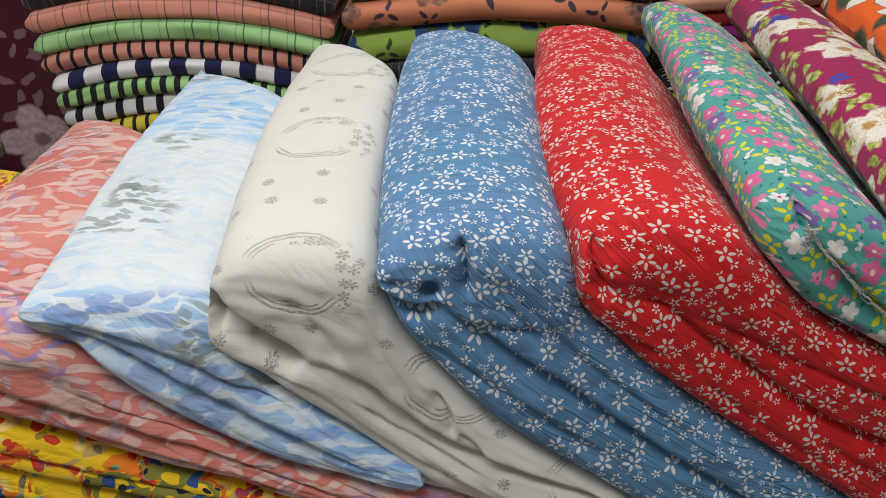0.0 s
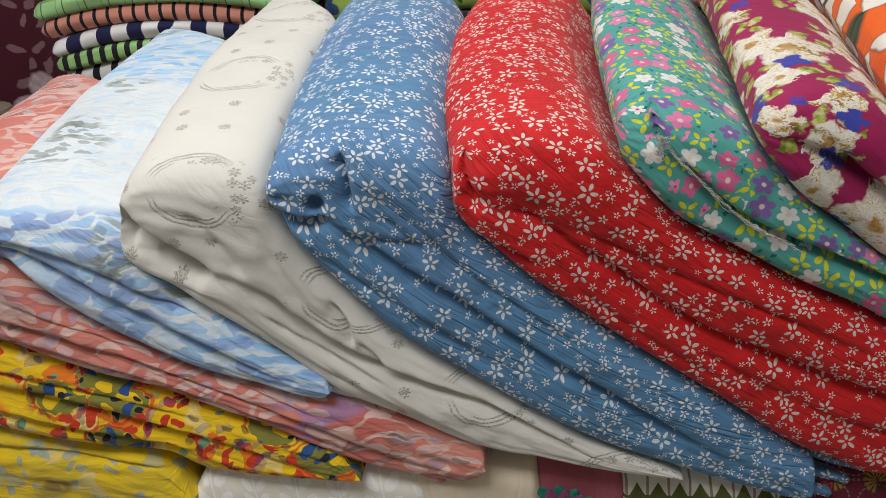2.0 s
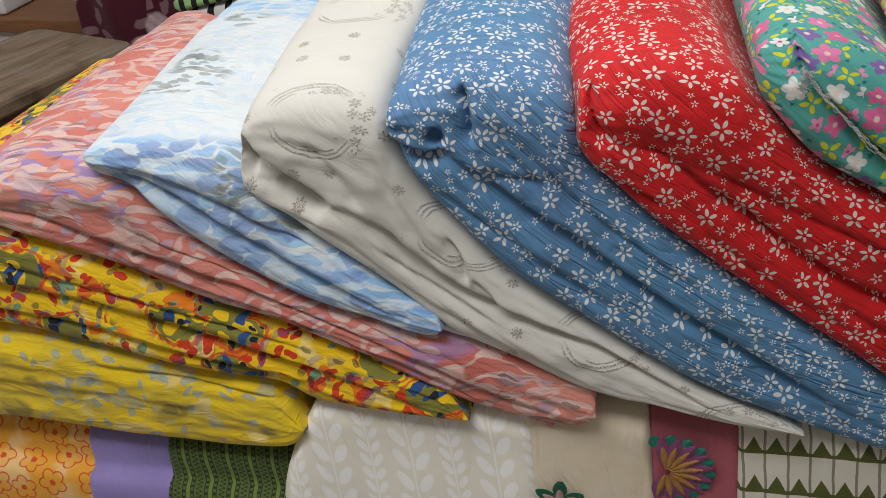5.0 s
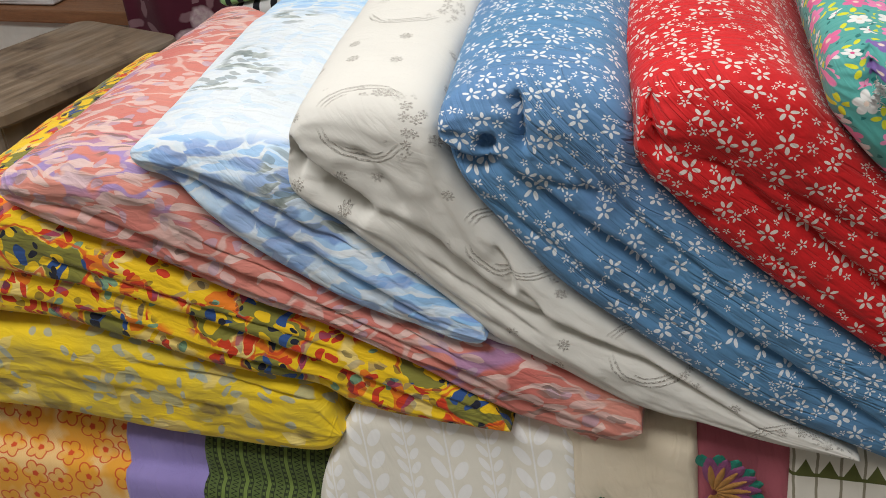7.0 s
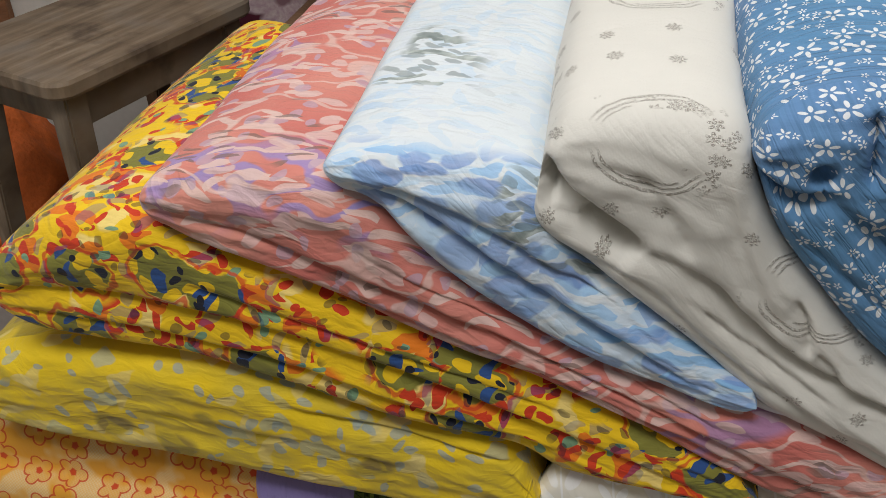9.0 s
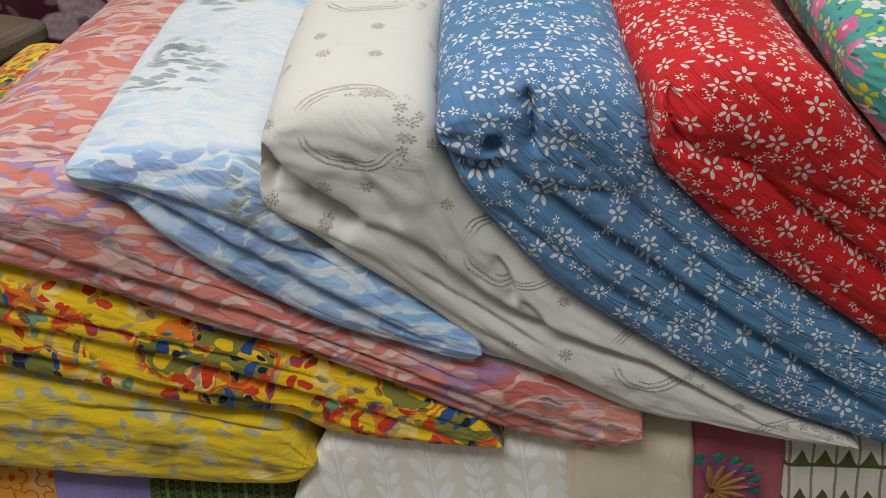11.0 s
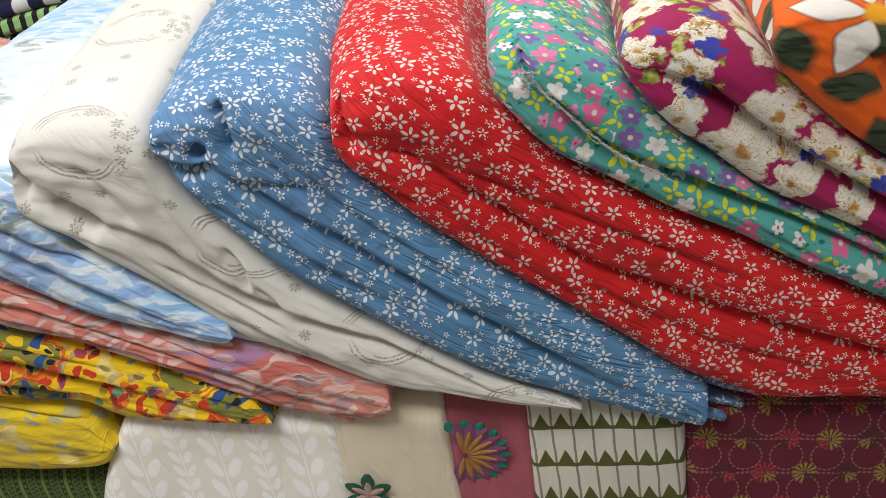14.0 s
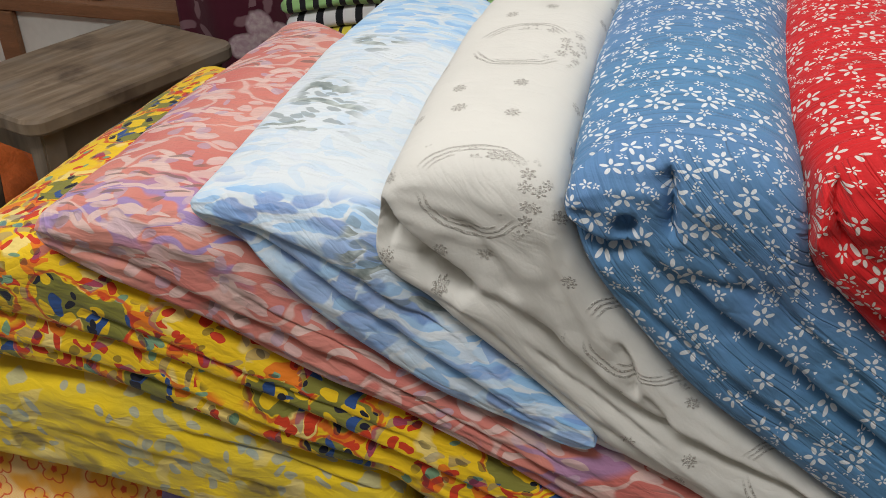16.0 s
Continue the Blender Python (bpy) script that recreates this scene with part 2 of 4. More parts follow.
def orange_cotton():
    g = G("orange_cotton")
    col = g.mix((0.78, 0.105, 0.008), (0.82, 0.14, 0.012), g.noise(g.u * 6.0, g.v * 6.0))
    wx = (g.noise(g.u * 14.0, g.v * 14.0, 1.0, 2.0) - 0.5) * 0.03
    u, v = g.u + wx, g.v + wx * -0.7
    m, _, _, _ = blossom(g, 0.15, 0.56, 3, 0.6, 3.3, 0.9, 0.44, 0.27, vary=0.15, u=u, v=v, pointed=True)
    vein = (g.noise(g.u * 22.0, g.v * 160.0, 2.0, 1.0)).above(0.6, 0.1)
    col = g.mix(col, g.mix((0.045, 0.065, 0.03), (0.015, 0.02, 0.01), vein), m)
    m, h, _, _ = blossom(g, 0.14, 0.56, 5, 0.6, 0.6, 0.9, 0.46, 0.25, vary=0.15, u=u, v=v, soft=0.06, pointed=True)
    col = g.mix(col, (0.06, 0.03, 0.02), m)
    m2, _, _, _ = blossom(g, 0.14, 0.56, 5, 0.6, 0.6, 0.9, 0.43, 0.225, vary=0.15, u=u, v=v, soft=0.06, pointed=True)
    col = g.mix(col, (0.76, 0.72, 0.66), m2)
    col = g.mix(col, (0.75, 0.34, 0.01), h)
    return g.cloth(col, 0.75, 0.1, 0.4, None, 0.4)


M["orange"] = orange_cotton()


def cream_cotton():
    g = G("cream_cotton")
    col = g.mix((0.665, 0.65, 0.60), (0.70, 0.685, 0.635), g.noise(g.u * 6.0, g.v * 6.0))
    speck = g.noise(g.u * 420.0, g.v * 420.0, 2.0, 1.0).above(0.45, 0.12)
    m, hm, _, _ = blossom(g, 0.0165, 0.52, 6, 0.7, 3.0, 0.95, 0.36, 0.22, vary=0.2)
    s, h, _, _ = blossom(g, 0.062, 0.145, 8, 0.55, 5.0, 0.95, 0.36, 0.20, vary=0.12)
    wob = (g.noise(g.u * 30.0, g.v * 30.0, 21.0, 1.0) - 0.5) * 0.012
    ring, near = None, None
    for cu, cv in ((-.136, 1.012), (.024, .878)):
        x = ((g.u - cu) / 0.32 + 0.5).fract() * 0.32 - 0.16
        y = ((g.v - cv) / 0.268 + 0.5).fract() * 0.268 - 0.134
        r = (x * x + y * y * 1.1).op("SQRT") + wob
        th = y.op("ARCTAN2", x)
        arcs = (th.abs() - 1.75 + wob * 30.0).abs().below(1.0, 0.25)
        one = ((r - 0.056).abs().below(0.0013, 0.0008) + (r - 0.0505).abs().below(0.0012, 0.0008)) * arcs
        one = one + (r - 0.0455).abs().below(0.0011, 0.0008) * arcs * (th * 3.0).sin().above(0.1, 0.2)
        bunch = (r - 0.054).abs().below(0.015, 0.003) * (th + 0.1).abs().below(0.75, 0.2) + (r - 0.046).abs().below(0.008, 0.003) * (th - 1.4).abs().below(0.6, 0.2)
        one = (one + bunch * (m + hm)).clamp()
        ring = one if ring is None else ring.max(one)
        here = r.below(0.072, 0.004)
        near = here if near is None else near.max(here)
    stitch = (ring + (s + h).clamp() * (1.0 - near)).clamp() * (speck * 0.8 + 0.2)
    col = g.mix(col, (0.26, 0.24, 0.205), stitch * 0.9)
    # sparkle of the silver thread, put into the colour as pale, partly metallic flecks
    glint = stitch * g.noise(g.u * 900.0, g.v * 900.0, 8.0, 0.0).above(0.58, 0.05)
    col = g.mix(col, (0.85, 0.83, 0.78), glint)
    weave = ((g.u * 1050.0).sin() * (g.v * 1050.0).sin()) * 0.00003
    mat = g.cloth(col, 0.65, 0.2, 0.5, stitch * 0.0009 + weave, 0.3)
    g.links.new((glint * 0.7).s, g.bsdf.inputs["Metallic"])
    return mat


M["cream"] = cream_cotton()


def white_voile():
    g = G("white_voile")
    wx = (g.noise(g.u * 16.0, g.v * 16.0, 1.0, 3.0) - 0.5) * 0.05
    u, v = g.u + wx, g.v - wx
    col = g.mix((0.62, 0.685, 0.73), (0.70, 0.735, 0.755), g.noise(g.u * 9.0, g.v * 9.0))
    zone = g.noise(g.u * 4.5, g.v * 5.5, 6.0, 1.0)
    front = (0.785 - g.v + (zone - 0.5) * 0.06).above(0.0, 0.03)
    rear = (g.v + (zone - 0.5) * 0.25).above(1.15, 0.06)
    # pale washed curls
    for seed, deg, tone, k in ((1.0, 20, (0.54, 0.66, 0.76), 0.8), (4.0, -30, (0.60, 0.66, 0.74), 0.7), (8.0, 50, (0.46, 0.62, 0.78), 0.6)):
        m, _ = dab(g, 0.034, 0.60, 0.20, deg, 110, seed, 0.85, u * 0.75, v * 1.2, arc=0.8, soft=0.22)
        col = g.mix(col, tone, m * k * 0.6)
    # blue ovals behind and on the folded end
    m, r = dab(g, 0.030, 0.56, 0.30, 8, 40, 2.0, 0.92, u * 0.7, v * 1.1, soft=0.25)
    col = g.mix(col, (0.24, 0.46, 0.74), m * (rear * 0.9 + front * 0.75 + zone.above(0.60, 0.06) * 0.4).clamp())
    m, r = dab(g, 0.022, 0.60, 0.40, -10, 50, 6.0, 0.8, u * 0.6, v * 1.2, soft=0.4)
    col = g.mix(col, (0.38, 0.60, 0.82), m * (rear * 0.7 + front * 0.4).clamp())
    m, r = dab(g, 0.034, 0.60, 0.40, 30, 80, 9.0, 0.75, u * 0.8, v * 1.1, soft=0.4)
    col = g.mix(col, (0.17, 0.29, 0.60), m * front * 0.75)
    wash = g.noise(u * 12.0, v * 22.0, 9.0, 3.0).above(0.52, 0.12)
    col = g.mix(col, (0.40, 0.58, 0.80), wash * (front * 0.35 + rear * 0.25))
    # grey-green leaf sprays
    spray = g.noise(g.u * 7.0, g.v * 6.0, 13.0, 1.0).above(0.62, 0.05)
    m, r = dab(g, 0.040, 0.66, 0.20, 12, 60, 3.0, 0.9, u * 0.75, v * 1.15, arc=0.5, soft=0.2)
    tone = g.ramp(g.noise(u * 60.0, v * 60.0), [(0.35, (0.19, 0.23, 0.21)), (0.65, (0.46, 0.51, 0.49))])
    col = g.mix(col, tone, m * spray * 0.9)
    m, r = dab(g, 0.020, 0.60, 0.30, -25, 60, 7.0, 0.8, u * 0.8, v * 1.3, soft=0.4)
    col = g.mix(col, (0.16, 0.20, 0.20), m * spray * 0.6)
    return g.cloth(col, 0.7, 0.2, 0.3, g.noise(u * 14.0, v * 60.0, 3.0, 3.0) * 0.004, 0.8)


M["white_blue"] = white_voile()


def coral_batik():
    g = G("coral_batik")
    wx = (g.noise(g.u * 14.0, g.v * 14.0, 1.0, 2.0) - 0.5) * 0.05
    wy = (g.noise(g.u * 14.0, g.v * 14.0, 17.0, 2.0) - 0.5) * 0.05
    u, v = g.u + wx, g.v + wy
    col = g.mix((0.56, 0.150, 0.125), (0.66, 0.275, 0.215), g.noise(g.u * 6.0, g.v * 5.0, 3.0).above(0.5, 0.35))
    zone = g.noise(g.u * 6.0, g.v * 6.0, 6.0, 1.0)
    band = (g.v - 0.765 + (zone - 0.5) * 0.12).abs().below(0.06, 0.05)
    scroll = (g.noise(u * 13.0, v * 16.0, 12.0, 1.0) - 0.5).abs().below(0.040, 0.02)
    col = g.mix(col, (0.30, 0.24, 0.50), scroll * (band * 0.85 + zone.above(0.60, 0.08) * 0.6).clamp())
    pale = (0.70, 0.50, 0.45)
    m, r = dab(g, 0.031, 0.62, 0.20, 4, 80, 1.0, 0.72, u * 0.70, v * 1.1, arc=0.9, soft=0.25)
    col = g.mix(col, pale, m * 0.9)
    m, r = dab(g, 0.030, 0.55, 0.30, -10, 90, 5.0, 0.4, u * 0.8, v * 1.1, soft=0.25)
    col = g.mix(col, (0.66, 0.45, 0.42), m * 0.85)
    m, r = dab(g, 0.026, 0.40, 0.30, 30, 120, 8.0, 0.35, u, v, soft=0.25)
    col = g.mix(col, (0.48, 0.34, 0.42), m * 0.75)
    line = (g.noise(u * 9.0, v * 12.0, 14.0, 1.0) - 0.5).abs().below(0.014, 0.010)
    col = g.mix(col, pale, line * 0.7)
    spray = g.noise(g.u * 9.0, g.v * 8.0, 19.0, 1.0).above(0.56, 0.06)
    m, r = dab(g, 0.026, 0.62, 0.18, 10, 60, 9.0, 0.6, u * 0.8, v * 1.3, arc=0.5, soft=0.3)
    col = g.mix(col, (0.20, 0.13, 0.11), m * spray * 0.75)
    return g.cloth(col, 0.75, 0.2, 0.3, g.noise(u * 12.0, v * 70.0, 3.0, 3.0) * 0.0045, 0.85)


M["coral"] = coral_batik()


def yellow_print():
    g = G("yellow_print")
    wx = (g.noise(g.u * 24.0, g.v * 24.0, 1.0, 2.0, 0.5) - 0.5) * 0.030
    wy = (g.noise(g.u * 24.0, g.v * 24.0, 9.0, 2.0, 0.5) - 0.5) * 0.030
    u, v = g.u + wx, g.v + wy
    yel, pale, olive, orange, red, navy, ink = (0.80, 0.52, 0.010), (0.82, 0.66, 0.26), (0.21, 0.20, 0.035), (0.76, 0.20, 0.012), (0.58, 0.045, 0.012), (0.025, 0.075, 0.24), (0.010, 0.012, 0.025)
    col = g.mix(yel, pale, g.noise(u * 20.0, v * 20.0, 2.0, 1.0).above(0.60, 0.05) * 0.7)
    busy = g.noise(g.u * 8.0, g.v * 10.0, 5.0, 1.0).above(0.41, 0.05)
    m, r = dab(g, 0.042, 0.56, 0.36, 0, 160, 3.0, 0.7, u, v, soft=0.08)
    col = g.mix(col, orange, m * busy)
    m, r = dab(g, 0.024, 0.56, 0.28, 20, 170, 6.0, 0.6, u, v, arc=0.6, soft=0.1)
    col = g.mix(col, red, m * busy)
    m, r = dab(g, 0.028, 0.50, 0.26, 0, 170, 11.0, 0.4, u, v, soft=0.1)
    col = g.mix(col, yel, m)
    m, r = dab(g, 0.024, 0.42, 0.26, 0, 170, 13.0, 0.16, u, v, soft=0.12)
    col = g.mix(col, (0.20, 0.34, 0.20), m)
    m, r = dab(g, 0.030, 0.36, 0.22, 0, 170, 4.4, 0.30, u, v, soft=0.12)
    col = g.mix(col, red, m)
    # olive medallions with yellow ovals, navy strokes and dark dots
    x, y = u / 0.085 + 0.7, v / 0.075 + 0.35
    dx, dy, rnd = g.cells(x, y, 0.7)
    r = (dx * dx + dy * dy).op("SQRT") + (g.noise(g.u * 40.0, g.v * 40.0, 6.0, 2.0) - 0.5) * 0.25
    keep = rnd[2].below(0.66, 0.001)
    disc = r.below(0.42, 0.02) * keep
    col = g.mix(col, red, (r - 0.47).abs().below(0.03, 0.02) * keep * 0.8)
    col = g.mix(col, olive, disc)
    m, q = dab(g, 0.030, 0.52, 0.38, 0, 120, 2.0, 0.85, u, v, soft=0.1)
    col = g.mix(col, yel, m * disc)
    m, q = dab(g, 0.032, 0.58, 0.20, 60, 120, 7.0, 0.65, u, v, arc=0.7, soft=0.12)
    col = g.mix(col, navy, m * (disc + busy * 0.4).clamp())
    m, q = dab(g, 0.027, 0.26, 0.22, 0, 170, 9.0, 0.65, u, v, soft=0.15)
    col = g.mix(col, ink, m * (disc + busy * 0.6).clamp())
    return g.cloth(col, 0.75, 0.15, 0.3, g.noise(u * 10.0, v * 50.0, 3.0, 3.0) * 0.005, 0.9)


M["yellow_print"] = yellow_print()


def yellow_voile():
    g = G("yellow_voile")
    wx = (g.noise(g.u * 20.0, g.v * 20.0, 1.0, 2.0) - 0.5) * 0.035
    u, v = g.u + wx, g.v - wx
    col = g.mix((0.80, 0.56, 0.012), (0.68, 0.50, 0.03), g.noise(u * 7.0, v * 9.0, 5.0, 2.0).above(0.51, 0.12) * 0.85)
    # one khaki patch of print, with darker dabs in it
    patch = ((g.noise(g.u * 9.0, g.v * 9.0, 22.0, 1.0)).above(0.62, 0.04))
    col = g.mix(col, (0.36, 0.27, 0.03), patch * 0.8)
    m, r = dab(g, 0.040, 0.50, 0.34, 0, 120, 12.0, 0.85, u, v, soft=0.3)
    col = g.mix(col, (0.24, 0.17, 0.05), m * patch * 0.7)
    m, r = dab(g, 0.042, 0.50, 0.28, 0, 140, 3.0, 0.45, u, v, soft=0.35)
    col = g.mix(col, g.ramp(r, [(0.0, (0.36, 0.42, 0.32)), (0.35, (0.72, 0.60, 0.26)), (0.7, (0.40, 0.46, 0.36))], True), m * (1.0 - patch) * 0.65)
    m, r = dab(g, 0.060, 0.66, 0.16, 60, 90, 7.0, 0.6, u * 0.9, v, arc=0.9, soft=0.4)
    col = g.mix(col, (0.72, 0.58, 0.22), m * (1.0 - patch) * 0.6)
    m, r = dab(g, 0.024, 0.45, 0.28, 0, 170, 9.0, 0.35, u, v, soft=0.35)
    col = g.mix(col, (0.28, 0.36, 0.38), m * (1.0 - patch) * 0.7)
    return g.cloth(col, 0.75, 0.2, 0.3, g.noise(u * 10.0, v * 50.0, 3.0, 3.0) * 0.002, 0.8)


M["yellow_pale"] = yellow_voile()


# the hung cloths below
def leaf_cloth():
    g = G("leaf_cloth")
    col = g.mix((0.78, 0.75, 0.66), (0.82, 0.795, 0.71), g.noise(g.u * 8.0, g.v * 8.0))
    u = g.u + (g.v - 0.5) * 0.16
    for shift, half, long_, wide, pitch in ((0.0, 0.0145, 0.0165, 0.0075, 0.034), (0.0565, 0.009, 0.011, 0.0048, 0.021)):
        x = ((u + shift) / 0.113).fract() * 0.113 - 0.0565
        y = ((g.v + shift) / pitch).fract() * pitch
        m = (x.abs() - 0.0012).below(0.0, 0.0006)
        xa = x.abs()
        for k in (-1, 0, 1):
            m = m.max(ellipse(xa, y, half, pitch * (k + 0.5), long_, wide, 58))
        col = g.mix(col, (0.90, 0.90, 0.89), m * 0.95)
    return g.cloth(col, 0.7, 0.15, 0.4, None, 0.5)


def spade_cloth():
    g = G("spade_cloth")
    col = g.mix((0.60, 0.57, 0.49), (0.66, 0.63, 0.56), g.noise(g.u * 8.0, g.v * 8.0))
    olive = (0.085, 0.095, 0.022)
    wob = (g.noise(g.u * 30.0, g.v * 30.0, 1.0) - 0.5) * 0.004
    x = ((g.u + wob + (g.v - 0.5) * 0.12) / 0.0262).fract() * 0.0262 - 0.0131
    y = ((g.v + wob + g.u * -0.04) / 0.0565).fract() * 0.0565
    stripe = (x.abs() - 0.0131 + 0.0016).above(0.0, 0.0005)
    col = g.mix(col, (0.17, 0.15, 0.09), stripe * 0.85)
    tri = (0.0115 - x.abs() - (y - 0.004) * 0.52).above(0.0, 0.0008) * y.above(0.002, 0.0005)
    band = y.below(0.0065, 0.0008) * y.above(0.001, 0.0006)
    return g.cloth(g.mix(col, olive, tri.max(band)), 0.8, 0.1, 0.4, None, 0.5)


def maroon_cloth():
    g = G("maroon_cloth")
    col = g.mix((0.11, 0.010, 0.024), (0.14, 0.014, 0.032), g.noise(g.u * 10.0, g.v * 10.0))
    P = 0.052
    X, Y = g.u / P + 0.3, g.v / P + 0.1
    odd = (Y.floor() / 2.0).fract() * 1.0
    X = X + odd
    x, y = X.fract() - 0.5, Y.fract() - 0.5
    r = (x * x + y * y).op("SQRT")
    th = y.op("ARCTAN2", x)
    dash = (th * 3.2).fract().above(0.35, 0.1)
    ring = (r - 0.40).abs().below(0.018, 0.012) * dash
    rows = (y.abs() - 0.47).above(0.0, 0.012) * (X * 8.0).fract().above(0.35, 0.1) * 0.7
    col = g.mix(col, (0.36, 0.22, 0.17), (ring + rows).clamp() * 0.65)
    x2, y2 = (X + 0.5).fract() - 0.5, (Y + 0.5).fract() - 0.5
    r2 = (x2 * x2 + y2 * y2).op("SQRT")
    x2 = ((g.u / P + 0.8) + ((Y + 0.5).floor() / 2.0).fract()).fract() - 0.5
    r2 = (x2 * x2 + y2 * y2).op("SQRT")
    rays = ((y2.op("ARCTAN2", x2)) * 13.0).sin().above(-0.3, 0.8)
    tone = g.ramp(((X + 0.5).floor() * 0.37 + (Y + 0.5).floor() * 0.61).fract(), [(0.0, (0.28, 0.22, 0.04)), (0.36, (0.07, 0.02, 0.02)), (0.66, (0.36, 0.03, 0.04))], True)
    burst = r2.below(0.30, 0.06) * rays * r2.above(0.06, 0.03)
    col = g.mix(col, tone, burst)
    return g.cloth(col, 0.75, 0.1, 0.5, (ring + burst).clamp() * 0.0008, 0.5)


def green_cloth():
    g = G("green_cloth")
    u = g.u + (g.v - 0.5) * 0.14
    k = (u / 0.034).fract()
    col = g.mix((0.11, 0.17, 0.035), (0.16, 0.22, 0.05), g.noise(g.u * 40.0, g.v * 10.0))
    dark = (0.008, 0.014, 0.008)
    mean = (g.v * 950.0).sin() * 0.10
    meander = ((k - 0.5) - mean * 1.0).abs().below(0.045, 0.03)
    teeth = (g.v * 700.0).sin().above(0.1, 0.3) * (((k - 0.5).abs() - 0.32).abs().below(0.055, 0.02))
    edge = ((k - 0.5).abs() - 0.24).abs().below(0.02, 0.015) + ((k - 0.5).abs() - 0.40).abs().below(0.015, 0.015)
    ground = (k - 0.5).abs().below(0.42, 0.02) * 0.45
    col = g.mix(col, dark, ground)
    return g.cloth(g.mix(col, dark, (meander + teeth + edge).clamp() * 0.9), 0.75, 0.1, 0.5, None, 0.5)


def amber_cloth():
    g = G("amber_cloth")
    col = g.mix((0.76, 0.35, 0.035), (0.78, 0.47, 0.16), g.noise(g.u * 18.0, g.v * 18.0, 2.0, 2.0).above(0.5, 0.1))
    grid = ((g.u * 1400.0).sin() * (g.v * 1400.0).sin()).above(0.0, 0.6)
    col = g.mix(col, (0.78, 0.60, 0.34), grid * g.noise(g.u * 18.0, g.v * 18.0, 2.0, 2.0).above(0.53, 0.05) * 0.6)
    line = (0.60, 0.07, 0.015)
    out, h, _, _ = blossom(g, 0.052, 0.47, 5, 0.5, 1.0, 1.0, 0.46, 0.43, 0.54, vary=0.1, soft=0.03)
    inn, _, _, _ = blossom(g, 0.052, 0.47, 5, 0.5, 1.0, 1.0, 0.365, 0.315, 0.54, vary=0.1, soft=0.03)
    col = g.mix(col, line, out * (1.0 - inn) * 0.9)
    col = g.mix(col, (0.74, 0.34, 0.03), inn * 0.5)
    return g.cloth(g.mix(col, line, h), 0.7, 0.1, 0.4, None, 0.5)


def simple(name, c, c2, crumple=0.7):
    g = G(name)
    return g.cloth(g.mix(c, c2, g.noise(g.u * 14.0, g.v * 14.0, 1.0, 3.0)), 0.75, 0.15, 0.5, None, crumple)


M["leaf"], M["spade"], M["maroon"], M["green"], M["amber"] = leaf_cloth(), spade_cloth(), maroon_cloth(), green_cloth(), amber_cloth()
M["lavender"] = simple("lavender_cloth", (0.24, 0.19, 0.46), (0.29, 0.24, 0.52))
M["rose"] = simple("rose_cloth", (0.36, 0.085, 0.115), (0.41, 0.105, 0.135))
M["ecru"] = simple("ecru_cloth", (0.68, 0.58, 0.42), (0.73, 0.65, 0.52))


# the stacked cloths behind
def striped(name, base, bar, period, share, thin=None):
    g = G(name)
    k = (g.u / period + (g.noise(g.u * 3.0, g.v * 30.0) - 0.5) * 0.1).fract()
    col = g.mix(base, bar, k.below(share, 0.03))
    if thin:
        col = g.mix(col, bar, (k - 0.72).abs().below(0.02, 0.02) * 0.5 + ((g.v / 0.045).fract() - 0.5).abs().below(0.05, 0.03) * 0.45)
    return g.cloth(col, 0.85, 0.15, 0.4, None, 0.4)


black, snow = (0.012, 0.013, 0.018), (0.78, 0.79, 0.80)
M["salmon_plaid"] = striped("salmon_plaid", (0.72, 0.30, 0.22), (0.16, 0.09, 0.08), 0.052, 0.05, True)
M["mint_plaid"] = striped("mint_plaid", (0.34, 0.60, 0.26), (0.04, 0.14, 0.07), 0.052, 0.05, True)
M["salmon_bar"] = striped("salmon_bar", (0.74, 0.32, 0.25), black, 0.030, 0.26)
M["navy_bar"] = striped("navy_bar", snow, (0.012, 0.014, 0.07), 0.072, 0.48)
M["mint_bar"] = striped("mint_bar", (0.34, 0.60, 0.24), black, 0.030, 0.45)
M["white_bar"] = striped("white_bar", snow, black, 0.044, 0.38)
M["yellow_bar"] = striped("yellow_bar", (0.66, 0.56, 0.06), black, 0.028, 0.30)


def dotted(name, base, dot, cell, radius):
    g = G(name)
    dx, dy, _ = g.cells(g.u / cell, g.v / cell, 0.25)
    return g.cloth(g.mix(base, dot, (dx * dx + dy * dy).op("SQRT").below(radius, 0.06)), 0.8, 0.1, 0.4, None, 0.4)


M["polka"] = dotted("polka", black, snow, 0.020, 0.2)
M["red_dot"] = dotted("red_dot", (0.30, 0.02, 0.02), (0.6, 0.5, 0.4), 0.03, 0.16)
M["violet_dot"] = dotted("violet_dot", (0.22, 0.02, 0.16), (0.05, 0.01, 0.06), 0.03, 0.2)
M["peach"] = simple("peach_cloth", (0.64, 0.30, 0.20), (0.68, 0.35, 0.25))
M["dark"] = striped("dark_plaid", (0.018, 0.018, 0.022), (0.14, 0.12, 0.12), 0.05, 0.05, True)
M["lime"] = simple("lime_cloth", (0.40, 0.52, 0.03), (0.46, 0.56, 0.05))


